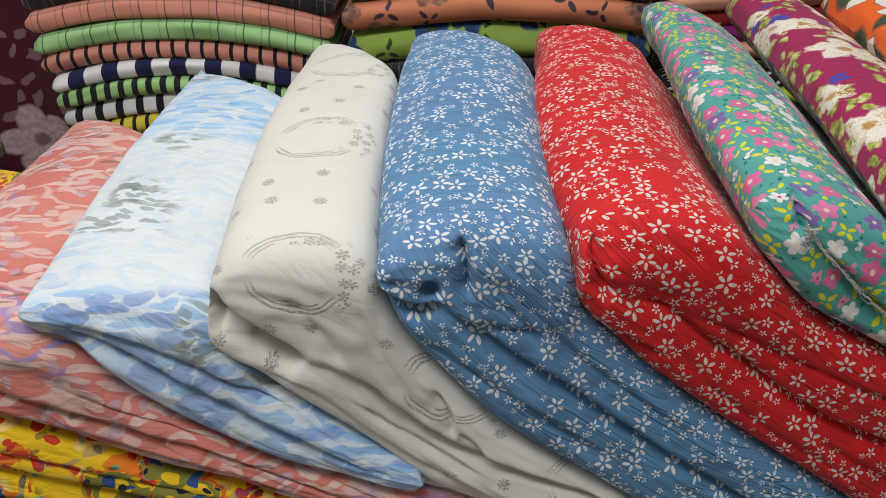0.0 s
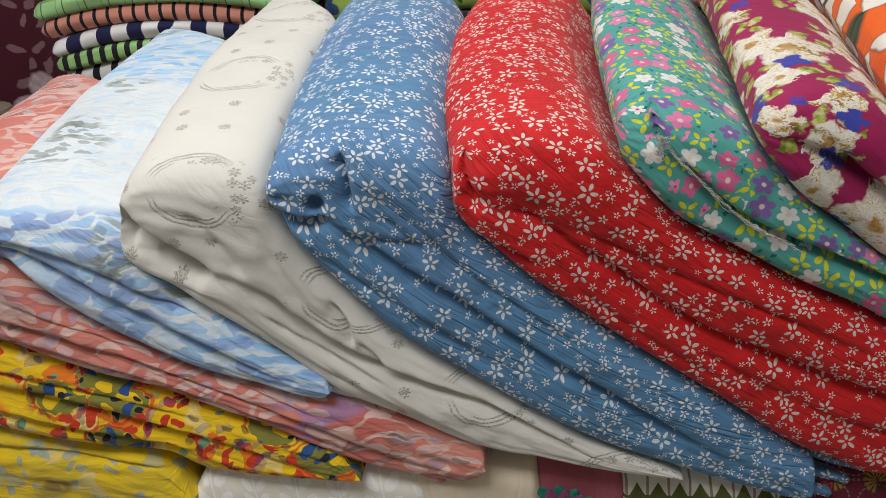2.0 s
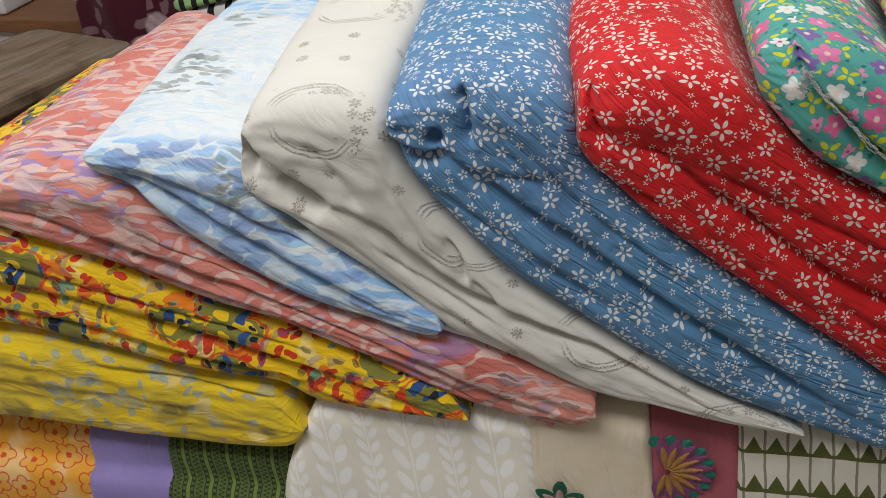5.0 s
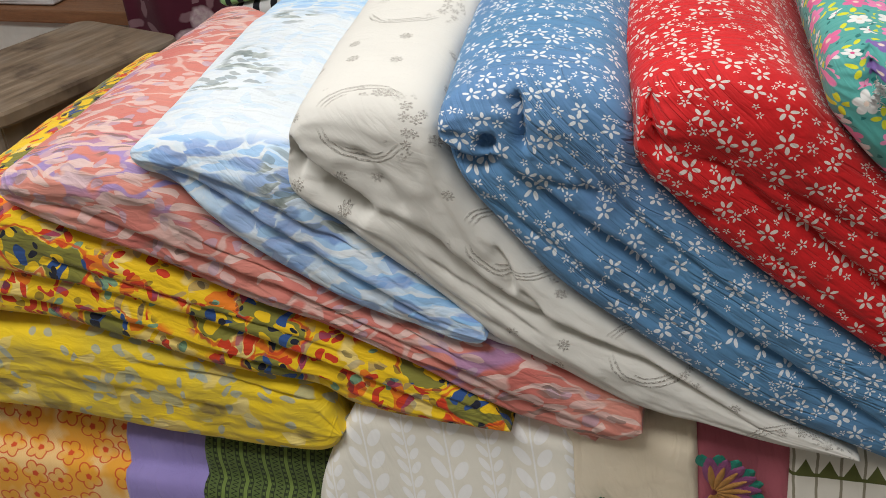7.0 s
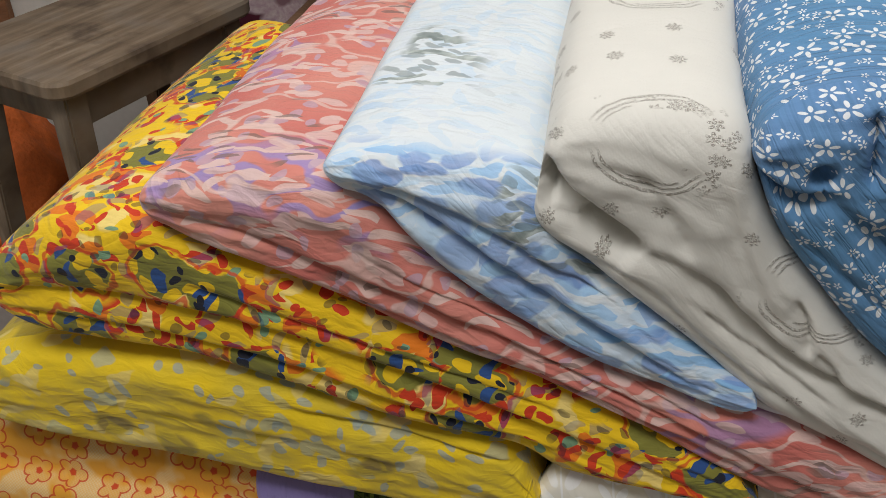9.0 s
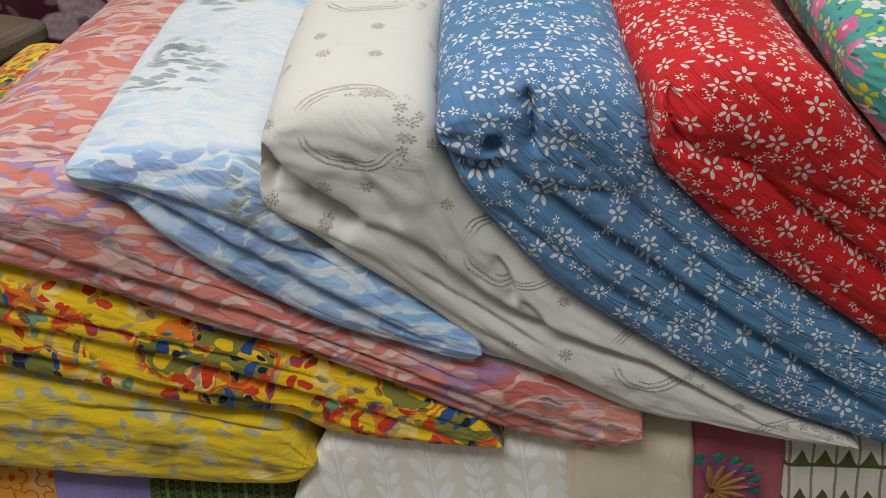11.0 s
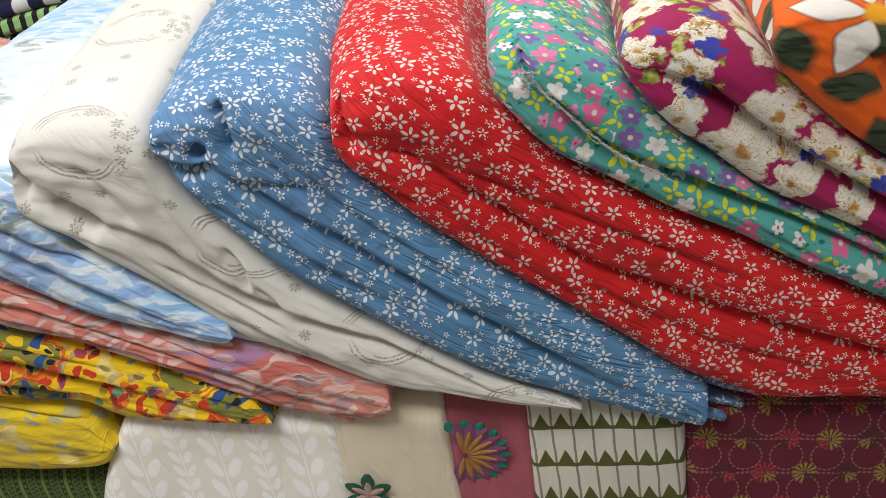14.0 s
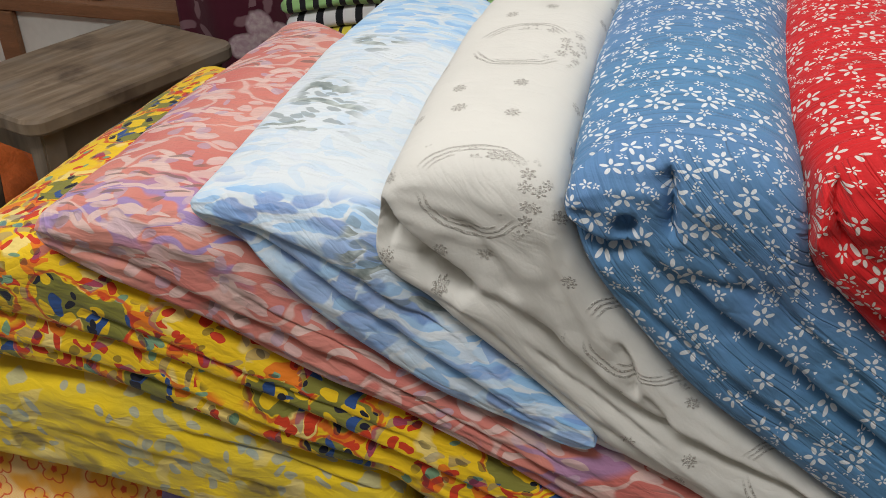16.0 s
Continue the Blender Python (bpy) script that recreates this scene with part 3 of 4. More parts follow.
def bold_floral(name, base, tone_a, tone_b, leaf, size=1.0):
    g = G(name)
    wx = (g.noise(g.u * 20.0, g.v * 20.0, 1.0, 2.0) - 0.5) * 0.03
    u, v = g.u + wx, g.v - wx
    col = g.mix(base, tuple(c * 0.85 for c in base), g.noise(g.u * 9.0, g.v * 9.0))
    m, _, _, _ = blossom(g, 0.07 * size, 0.55, 3, 0.9, 4.0, 0.6, 0.42, 0.17, u=u, v=v)
    col = g.mix(col, leaf, m)
    m, h, r, _ = blossom(g, 0.11 * size, 0.50, 5, 0.8, 1.0, 0.75, 0.46, 0.36, 0.5, u=u, v=v)
    shade = g.noise(u * 70.0, v * 70.0, 3.0, 3.0)
    col = g.mix(col, g.ramp(shade, [(0.35, tone_a), (0.7, tone_b)]), m)
    return g.cloth(g.mix(col, leaf, h), 0.8, 0.1, 0.4, None, 0.4)


M["rust_floral"] = bold_floral("rust_floral", (0.66, 0.23, 0.12), (0.16, 0.07, 0.05), (0.40, 0.20, 0.14), (0.05, 0.04, 0.06))
M["lime_floral"] = bold_floral("lime_floral", (0.40, 0.60, 0.12), (0.02, 0.05, 0.16), (0.05, 0.12, 0.28), (0.05, 0.10, 0.03))
M["wine_floral"] = bold_floral("wine_floral", (0.075, 0.008, 0.022), (0.42, 0.28, 0.32), (0.60, 0.50, 0.50), (0.22, 0.12, 0.14), 2.0)

# ---- mesh helpers ----
def finish(name, bm, mat, smooth=True):
    me = bpy.data.meshes.new(name)
    bmesh.ops.recalc_face_normals(bm, faces=bm.faces)
    bm.to_mesh(me)
    bm.free()
    me.materials.append(mat)
    if smooth:
        me.polygons.foreach_set("use_smooth", [True] * len(me.polygons))
    return new(name, me)


def part(name, bm, mat, parent, label="", smooth=True):
    ob = finish(name, bm, mat, smooth)
    ob.parent = parent
    return tagged(ob, label)


def box(x0, x1, y0, y1, z0, z1, bevel=0.0, segments=2):
    bm = bmesh.new()
    m = Matrix.LocRotScale(((x0 + x1) / 2, (y0 + y1) / 2, (z0 + z1) / 2), None, (x1 - x0, y1 - y0, z1 - z0))
    bmesh.ops.create_cube(bm, size=1, matrix=m)
    if bevel:
        bmesh.ops.bevel(bm, geom=list(bm.edges), offset=bevel, segments=segments, profile=0.6, affect="EDGES")
    return bm


def spline(pts, n):
    """n points at even steps along a smooth curve through pts."""
    p = np.array(pts, float)
    q = np.vstack([2 * p[0] - p[1], p, 2 * p[-1] - p[-2]])
    fine = []
    for i in range(len(p) - 1):
        t = np.linspace(0, 1, 24, endpoint=False)[:, None]
        a, b, c, d = q[i:i + 4]
        fine.append(0.5 * (2 * b + (c - a) * t + (2 * a - 5 * b + 4 * c - d) * t ** 2 + (3 * b - a - 3 * c + d) * t ** 3))
    fine = np.vstack([*fine, p[-1:]])
    s = np.concatenate([[0], np.cumsum(np.linalg.norm(np.diff(fine, axis=0), axis=1))])
    e = np.linspace(0, s[-1], n)
    return np.stack([np.interp(e, s, fine[:, k]) for k in range(fine.shape[1])], 1)


def fnoise(x, y, z):
    return noise.noise(Vector((x, y, z)))


FRONT = 0.757


def halves(name, bm, mat):
    """A bolt as its long wrap and its folded end, which share the normals along their seam."""
    root = new(name)
    bmesh.ops.recalc_face_normals(bm, faces=bm.faces)
    bm.normal_update()
    uvl, fol = bm.loops.layers.uv["UVMap"], bm.loops.layers.uv["FoldUV"]
    bm.verts.index_update()
    for index, label in ((0, "outer_wrap"), (1, "folded_end")):
        seen, co, nrm, faces, uvs, fvs = {}, [], [], [], [], []
        for f in bm.faces:
            if f.material_index == index:
                face = []
                for l in f.loops:
                    k = l.vert.index
                    if k not in seen:
                        seen[k] = len(co)
                        co.append(tuple(l.vert.co)), nrm.append(tuple(l.vert.normal))
                    face.append(seen[k])
                    uvs.extend(l[uvl].uv), fvs.extend(l[fol].uv)
                faces.append(face)
        me = bpy.data.meshes.new(label)
        me.from_pydata(co, [], faces)
        me.uv_layers.new(name="UVMap").data.foreach_set("uv", uvs)
        me.uv_layers.new(name="FoldUV").data.foreach_set("uv", fvs)
        me.uv_layers.active_index = 0
        me.materials.append(mat)
        me.polygons.foreach_set("use_smooth", [True] * len(faces))
        me.normals_split_custom_set_from_vertices(nrm)
        new(label, me).parent = root
    bm.free()
    return root



def bolt(name, mat, lower, upper, back, lift=0.08, skew=0.0, slant=0.8, bend=0.0, nose=0.035, creases=(), pits=(), folds=(), ridge=0.0038, rough=1.0, round_top=0.045, seed=0.0):
    """A folded length of cloth on its side: the outline of its end runs from the spine's first point along lower and along upper
    to the open edges' last point; it reaches from the front plane to back. creases: (share of thickness at the spine, at the tip,
    depth, width, start). pits: (x, z, radius, depth). folds: (points, width, depth) of flaps that overhang what lies below them."""
    NU, NV, NY = 260, 70, 36
    lo, up = spline(lower, NU), spline(upper, NU)
    bm = bmesh.new()
    uvl, fol = bm.loops.layers.uv.new("UVMap"), bm.loops.layers.uv.new("FoldUV")
    uv, fv = {}, {}
    top = int(np.argmax(up[:, 1]))
    s_up = np.concatenate([[0], np.cumsum(np.linalg.norm(np.diff(up, axis=0), axis=1))])
    s_lo = np.concatenate([[0], np.cumsum(np.linalg.norm(np.diff(lo, axis=0), axis=1))])
    shift = up[top, 0] - s_up[top]

    def place(x, z, y):
        d = y - FRONT
        x2, z2 = x + skew * d + bend * math.sin(math.pi * min(1.0, max(0.0, d / 0.62))), z + lift * min(d, 0.36) * min(1.0, max(0.0, (z - 0.6) / 0.3))
        return x2, y, z2

    lines = [(spline(p, 260), w, d) for p, w, d in folds]
    W = 0.5 - 0.5 * np.cos(np.pi * np.arange(NV + 1) / NV)
    # the end face
    grid = []
    for i in range(NU):
        a, b = lo[i], up[i]
        thick = np.linalg.norm(b - a)
        row = []
        pts, fold_y = a + (b - a) * W[:, None], np.zeros(NV + 1)
        for line, width, depth in lines:
            gap = np.hypot(line[None, :, 0] - pts[:, None, 0], line[None, :, 1] - pts[:, None, 1])
            near = gap.argmin(axis=1)
            d = gap.min(axis=1)
            side = (pts[:, 1] - line[near, 1]) + 0.3 * (pts[:, 0] - line[near, 0])
            ends = np.minimum(1.0, 0.15 + 5.0 * np.minimum(near, len(line) - 1 - near) / len(line))
            fold_y += depth * ends * np.exp(-d / np.where(side < 0, width, 0.22 * width))
        for j in range(NV + 1):
            w = 0.5 - 0.5 * math.cos(math.pi * j / NV)
            x, z = a + (b - a) * w
            d_lo, d_up = w * thick, (1 - w) * thick
            d_sp = min(s_up[i], s_lo[i])
            y = FRONT
            r_up = min(round_top, 0.45 * thick + 0.001)
            r_lo = min(0.03, 0.45 * thick + 0.001)
            k = 1 - min(1, d_up / r_up)
            turned = r_up * (1 - math.sqrt(max(0, 1 - k * k)))
            y += turned
            k = 1 - min(1, d_lo / r_lo)
            y += r_lo * (1 - math.sqrt(max(0, 1 - k * k)))
            k = 1 - min(1, d_sp / nose)
            y += 0.8 * nose * (1 - math.sqrt(max(0, 1 - k * k)))
            share = i / (NU - 1)
            for v0, v1, depth, width, start in creases:
                if share > start:
                    c = v0 + (v1 - v0) * share + 0.03 * fnoise(share * 7, seed, v0 * 9)
                    f = (w - c) / width
                    fade = min(1, (share - start) / 0.06) * min(1, (1 - share) / 0.1 + 0.35)
                    y += depth * fade * (math.exp(-f * f * 6) if f > 0 else math.exp(-f * f * 40))
            for px, pz, pr, pd in pits:
                q = ((x - px) ** 2 + (z - pz) ** 2) / pr ** 2
                y += pd * math.exp(-q * q) if q < 4 else 0
            y += fold_y[j]
            along = share * 6
            inside = min(1, 4 * w * (1 - w) * 1.6) * min(1, thick / 0.07)
            y += rough * ridge * inside * (fnoise(along, w * 5, seed) + 0.6 * fnoise(along * 2.4 + w * 3, w * 11, seed + 4) + 0.35 * fnoise(x * 40, z * 40, seed + 7)
                                           + 0.22 * (0.5 - abs(fnoise((x * .8 - z * .6) * 9, (x * .6 + z * .8) * 55, seed + 11))))
            vtx = bm.verts.new(place(x, z, y))
            uv[vtx] = (x, z - b[1] + min(0.0, b[1] - up[top, 1]) + FRONT + turned)
            fv[vtx] = (0.5 * (s_up[i] + s_lo[i]) + seed, w * thick)
            row.append(vtx)
        grid.append(row)
    for i in range(NU - 1):
        for j in range(NV):
            f = bm.faces.new((grid[i][j], grid[i + 1][j], grid[i + 1][j + 1], grid[i][j + 1]))
            f.material_index = 1
            for l in f.loops:
                l[uvl].uv, l[fol].uv = uv[l.vert], fv[l.vert]
    # the long faces, wrapped round from tip to spine to tip
    loop = [(lo[i], -s_lo[i] + shift, grid[i][0]) for i in range(NU - 1, 0, -1)] + [(up[i], s_up[i] + shift, grid[i][NV]) for i in range(NU)]
    mid = (lo + up).mean(axis=0) / 2
    P = np.array([p for p, _, _ in loop])
    tang = np.gradient(P, axis=0)
    nrm = np.stack([-tang[:, 1], tang[:, 0]], 1) / (np.linalg.norm(tang, axis=1)[:, None] + 1e-9)
    last = [(v, s, v.co.y) for _, s, v in loop]
    for k in range(1, NY + 1):
        t = k / NY
        now = []
        for i, (p, s, v0) in enumerate(loop):
            y0 = loop[i][2].co.y if k == 1 else ys[i]
            if k == 1 and i == 0:
                ys = [q[2].co.y for q in loop]
                y0 = ys[0]
            y = ys[i] + (back - slant * min(0.2, max(0.0, p[0] - up[0, 0])) - ys[i]) * t
            e = max(0.0, (t - 0.93) / 0.07)
            sh = 0.013 * e * e
            bulge = rough * ridge * min(1, t * 5) * (0.9 * fnoise(s * 5, y * 5, seed + 2) + 0.45 * fnoise(s * 5, y * 26, seed + 9) + 0.2 * fnoise(s * 30, y * 30, seed))
            q = P[i] + nrm[i] * (bulge - sh)
            vtx = bm.verts.new(place(q[0], q[1], y))
            now.append((vtx, s, y))
        for i in range(len(loop) - 1):
            f = bm.faces.new((last[i][0], last[i + 1][0], now[i + 1][0], now[i][0]))
            for l, (_, s, y) in zip(f.loops, (last[i], last[i + 1], now[i + 1], now[i])):
                l[uvl].uv, l[fol].uv = (s, y), (s + seed, y)
        f = bm.faces.new((last[-1][0], last[0][0], now[0][0], now[-1][0]))
        last = now
    cap = bm.faces.new([v for v, _, _ in last])
    bmesh.ops.triangulate(bm, faces=[cap])
    bmesh.ops.remove_doubles(bm, verts=bm.verts, dist=1e-6)
    return halves(name, bm, mat)


# ---- the room ----
wall_paint = plain("wall_paint", (0.60, 0.59, 0.56), 0.7, grain=3, vary=0.06)
floor_mat = plain("floor_tile", (0.33, 0.31, 0.285), 0.35, grain=4, vary=0.2)
ceil_mat = plain("ceiling_paint", (0.8, 0.8, 0.78), 0.8, grain=3, vary=0.04)
for name, b, mat in (("floor", box(-3.2, 3.2, -2.6, 3.4, -0.1, 0.0), floor_mat), ("ceiling", box(-3.2, 3.2, -2.6, 3.4, 2.9, 3.0), ceil_mat),
                     ("wall_north", box(-3.2, 3.2, 3.3, 3.4, 0.0, 2.9), wall_paint), ("wall_south", box(-3.2, 3.2, -2.6, -2.5, 0.0, 2.9), wall_paint),
                     ("wall_west", box(-3.2, -3.1, -2.5, 3.3, 0.0, 2.9), wall_paint), ("wall_east", box(3.1, 3.2, -2.5, 3.3, 0.0, 2.9), wall_paint)):
    tagged(finish(name, b, mat, False), kind="structure")

wood_dark = plain("platform_wood", (0.16, 0.09, 0.05), 0.5, grain=6, stretch=(1, 6, 6))
platform = new("display_platform")
part("top_board", box(-0.97, 1.9, 0.80, 2.6, 0.47, 0.51, 0.004), wood_dark, platform, smooth=False)
part("front_board", box(-0.97, 1.9, 0.83, 0.86, 0.0, 0.468, 0.002), wood_dark, platform, smooth=False)
part("side_board", box(-0.97, -0.94, 0.865, 2.6, 0.0, 0.468, 0.002), wood_dark, platform, smooth=False)
tagged(platform, "low dark wooden display platform under the cloth pile", "platform")

# ---- the fan of folded cloth ----
B5 = [(-.043, .966), (-.021, .926), (.019, .880), (.073, .825), (.144, .775), (.226, .722), (.304, .677), (.400, .639)]
B6 = [(.162, .960), (.195, .931), (.233, .897), (.311, .839), (.394, .782), (.465, .735), (.540, .681)]
B7 = [(.341, 1.015), (.385, .974), (.450, .939), (.516, .902), (.584, .872), (.655, .833), (.778, .772), (.9, .712)]
B8 = [(.471, 1.035), (.506, 1.0), (.546, .972), (.608, .926), (.669, .897), (.760, .851), (.9, .78)]
B9 = [(.653, 1.017), (.70, .98), (.764, .941), (.9, .865)]
B4 = [(-.228, .910), (-.179, .874), (-.120, .830), (-.059, .784), (.004, .732), (.080, .696), (.165, .658), (.253, .639)]
B3 = [(-.380, .915), (-.324, .857), (-.250, .806), (-.165, .762), (-.097, .742)]
B2 = [(-.571, .845), (-.515, .829), (-.413, .795), (-.311, .755), (-.207, .724), (-.104, .679), (.001, .629)]

GROUP = "folded cloth lengths fanned on the platform"


def cloth_thing(ob, label):
    return tagged(ob, label, "fabric bolt", GROUP)



def inner(owner, mat, pts, y0, y1, label=""):
    """Layers of a bolt that peep out past its open edge: a thin curved leaf of cloth along pts (x, z)."""
    line = spline(pts, 24)
    bm = bmesh.new()
    uvl = bm.loops.layers.uv.new("UVMap")
    rows = []
    ny = 26
    tang = np.gradient(line, axis=0)
    nr = np.stack([-tang[:, 1], tang[:, 0]], 1) / np.linalg.norm(tang, axis=1)[:, None]
    for side in (-1, 1):
        for k in range(ny + 1):
            y = y0 + (y1 - y0) * (k / ny) ** 1.5
            rows.append([bm.verts.new((p[0] + nr[i, 0] * 0.004 * side + 0.004 * fnoise(y * 14, i * 0.2, 3), y, p[1] + nr[i, 1] * (0.004 * side) + 0.004 * fnoise(i * 0.15, y * 9, 8))) for i, p in enumerate(line)])
    def quad(q):
        f = bm.faces.new(q)
        for l in f.loops:
            l[uvl].uv = (l.vert.co.x, l.vert.co.y * 0.6 + l.vert.co.z)
    n = ny + 1
    for s0 in (0, n):
        for k in range(ny):
            for i in range(23):
                quad((rows[s0 + k][i], rows[s0 + k][i + 1], rows[s0 + k + 1][i + 1], rows[s0 + k + 1][i]))
    for i in range(23):
        quad((rows[0][i], rows[0][i + 1], rows[n][i + 1], rows[n][i]))
        quad((rows[ny][i], rows[ny][i + 1], rows[n + ny][i + 1], rows[n + ny][i]))
    for k in range(ny):
        for i in (0, 23):
            quad((rows[k][i], rows[k + 1][i], rows[n + k + 1][i], rows[n + k][i]))
    return part("inner_fold", bm, mat, owner, label)


cloth_thing(bolt("fabric_bolt", M["yellow_pale"], [(-.93, .58), (-.90, .535), (-.80, .518), (-.638, .519), (-.504, .510), (-.38, .506), (-.24, .512), (-.205, .56)],
     [(-.93, .58), (-.90, .625), (-.80, .66), (-.60, .685), (-.48, .67), (-.36, .645), (-.25, .625), (-.205, .56)], 1.42, 0.0,
     folds=(([(-.85, .60), (-.7, .60), (-.5, .59), (-.3, .575)], 0.0272, 0.0048), ([(-.5, .64), (-.36, .625), (-.22, .60)], 0.0109, 0.0090)), ridge=.0045, seed=1), "pale yellow floral voile, folded, at the bottom of the fan")
yellow = cloth_thing(bolt("fabric_bolt", M["yellow_print"], [(-.835, .752), (-.828, .720), (-.79, .698), (-.727, .692), (-.601, .69), (-.482, .668), (-.361, .640), (-.237, .628), (-.174, .601), (-.05, .592), (.02, .605)],
     [(-.835, .752), (-.822, .79), (-.795, .815), (-.755, .842), (-.71, .858), (-.655, .868), (-.61, .868), *B2[:-1], (-.02, .645), (.02, .605)], 1.45, 0.03,
     folds=(([(-.832, .76), (-.66, .77), (-.5, .752), (-.35, .715), (-.2, .672), (-.05, .62)], 0.0143, 0.0140), ([(-.82, .735), (-.6, .725), (-.45, .70), (-.3, .665), (-.15, .635)], 0.0090, 0.0100),
            ([(-.6, .80), (-.45, .765), (-.3, .725), (-.15, .68)], 0.0082, 0.0060)), ridge=.0045, seed=2), "bright yellow cotton with red, blue and olive flowers, folded")
coral = cloth_thing(bolt("fabric_bolt", M["coral"], [(-.625, .89), (-.605, .865), *B2, (.058, .611), (.15, .597), (.178, .63)],
     [(-.625, .89), (-.60, .918), (-.53, .937), (-.45, .938), (-.405, .93), *B3, (0, .728), (.08, .70), (.165, .672), (.178, .63)], 1.44, 0.03,
     folds=(([(-.62, .893), (-.5, .868), (-.4, .835), (-.25, .78), (-.1, .715), (.05, .65), (.12, .625)], 0.0122, 0.0130), ([(-.5, .835), (-.35, .79), (-.2, .738), (-.05, .675), (.04, .63)], 0.0082, 0.0080),
            ([(-.4, .868), (-.28, .81), (-.15, .755), (0, .69)], 0.0073, 0.0060)), ridge=.0045, seed=3), "coral batik-print soft cotton, folded, rumpled edges")
white = cloth_thing(bolt("fabric_bolt", M["white_blue"], [(-.43, .945), (-.41, .930), *B3, (-.028, .730), (-.008, .745)],
     [(-.43, .945), (-.41, .963), (-.34, .972), (-.27, .968), (-.225, .945), *B4[1:4], (-.02, .765), (-.008, .745)], 1.50, 0.09,
     folds=(([(-.425, .948), (-.35, .925), (-.27, .878), (-.17, .815), (-.08, .768)], 0.0105, 0.0165), ([(-.40, .945), (-.32, .93), (-.23, .885), (-.14, .83)], 0.0085, 0.0099)), round_top=0.05, ridge=.0038, seed=4), "white voile with blue and grey watercolour print, folded")
cream = cloth_thing(bolt("fabric_bolt", M["cream"], [(-.228, .955), *B4, (.33, .630), (.42, .628)],
     [(-.228, .955), (-.222, .995), (-.195, 1.022), (-.12, 1.034), (-.068, 1.022), (-.048, .975), *B5[1:], (.42, .628)], 1.50, 0.10, 0.0, 1.25, -.010,
     folds=(([(-.223, .985), (-.207, .957), (-.182, .940), (-.157, .923), (-.131, .906)], 0.0150, 0.0400), ([(-.219, .978), (-.214, .958), (-.214, .936)], 0.0070, 0.0140),
            ([(-.19, .928), (-.172, .926), (-.152, .913), (-.132, .90)], 0.0110, 0.0260), ([(-.131, .904), (-.106, .900), (-.065, .875), (-.043, .852), (.005, .811), (.08, .771), (.17, .731), (.30, .66)], 0.0120, 0.0200),
            ([(-.20, .895), (-.13, .868), (-.05, .80), (.05, .735), (.16, .68)], 0.0173, 0.0090), ([(.002, .872), (.018, .846), (.026, .81)], 0.0070, 0.0120), ([(-.09, .86), (-.02, .808), (.06, .755)], 0.0080, 0.0070),
            ([(.03, .82), (.05, .80), (.06, .78)], 0.0060, 0.0090), ([(-.148, .985), (-.113, .945), (-.09, .905)], 0.0200, 0.0060)), ridge=.0042, seed=5), "cream cotton with silver thread rings and sprigs, folded")
blue = cloth_thing(bolt("fabric_bolt", M["blue"], [(-.058, 1.0), *B5, (.48, .612), (.561, .591), (.575, .612)],
     [(-.058, 1.0), (-.048, 1.03), (-.005, 1.052), (.042, 1.06), (.10, 1.052), (.132, 1.028), (.148, .985), *B6, (.575, .655), (.575, .612)], 1.46, 0.12, 0.0, 0.9, -.010,
     folds=(([(-.060, .996), (-.039, .982), (-.013, .975), (.008, .981)], 0.0080, 0.0340), ([(.027, 1.048), (.033, 1.02), (.036, .985)], 0.0080, 0.0260), ([(.005, .979), (.045, .950), (.085, .917), (.139, .883), (.172, .857), (.231, .814), (.328, .748), (.45, .672)], 0.0120, 0.0230),
            ([(.10, .985), (.128, .945), (.168, .908), (.22, .866), (.30, .81)], 0.0110, 0.0100), ([(.045, .958), (.08, .952), (.115, .948)], 0.0060, 0.0080), ([(-.03, .955), (.02, .915), (.10, .855), (.2, .785)], 0.0130, 0.0080),
            ([(.06, .99), (.09, .965), (.12, .925)], 0.0070, 0.0070)), pits=((-.004, .994, .010, .020),), ridge=.0042, seed=6), "blue crinkled cotton with small white flowers, folded")
inner(blue, M["blue"], [(.44, .662), (.52, .628), (.602, .598)], .772, 1.30)
inner(blue, M["blue"], [(.46, .674), (.54, .640), (.625, .612)], .782, 1.30)
inner(blue, M["blue"], [(.50, .678), (.57, .650), (.646, .624)], .792, 1.30)
red = cloth_thing(bolt("fabric_bolt", M["red"], [(.146, 1.01), (.147, .985), *B6, (.60, .655), (.642, .636), (.72, .634), (.84, .643), (.98, .66)],
     [(.146, 1.01), (.151, 1.042), (.185, 1.066), (.245, 1.074), (.295, 1.06), (.320, 1.035), *B7, (.98, .66)], 1.50, 0.08, 0.0, 0.9, -.030, .035,
     folds=(([(.160, 1.052), (.160, 1.026), (.168, 1.008), (.181, .999)], 0.0090, 0.0240), ([(.178, 1.0), (.23, .984), (.271, .952), (.319, .92), (.362, .887), (.425, .846), (.498, .815), (.65, .755), (.80, .705), (.92, .67)], 0.0133, 0.0190), ([(.150, .968), (.166, .955), (.195, .948), (.24, .925)], 0.0080, 0.0110),
            ([(.247, .980), (.281, .966), (.339, .941), (.398, .912), (.488, .872), (.62, .81)], 0.0100, 0.0080), ([(.4, .83), (.55, .745), (.7, .69)], 0.0143, 0.0070), ([(.27, .90), (.36, .835), (.46, .77)], 0.0110, 0.0060)), ridge=.0040, seed=7), "red crinkled cotton with small white flowers, folded")
M["lining"] = simple("white_lining", (0.66, 0.67, 0.68), (0.72, 0.73, 0.74))
inner(white, M["lining"], [(-.09, .756), (-.02, .738), (.045, .722)], .778, 1.30, "plain white lining end")
inner(coral, M["coral"], [(.02, .652), (.09, .618), (.125, .600)], .768, 1.25)
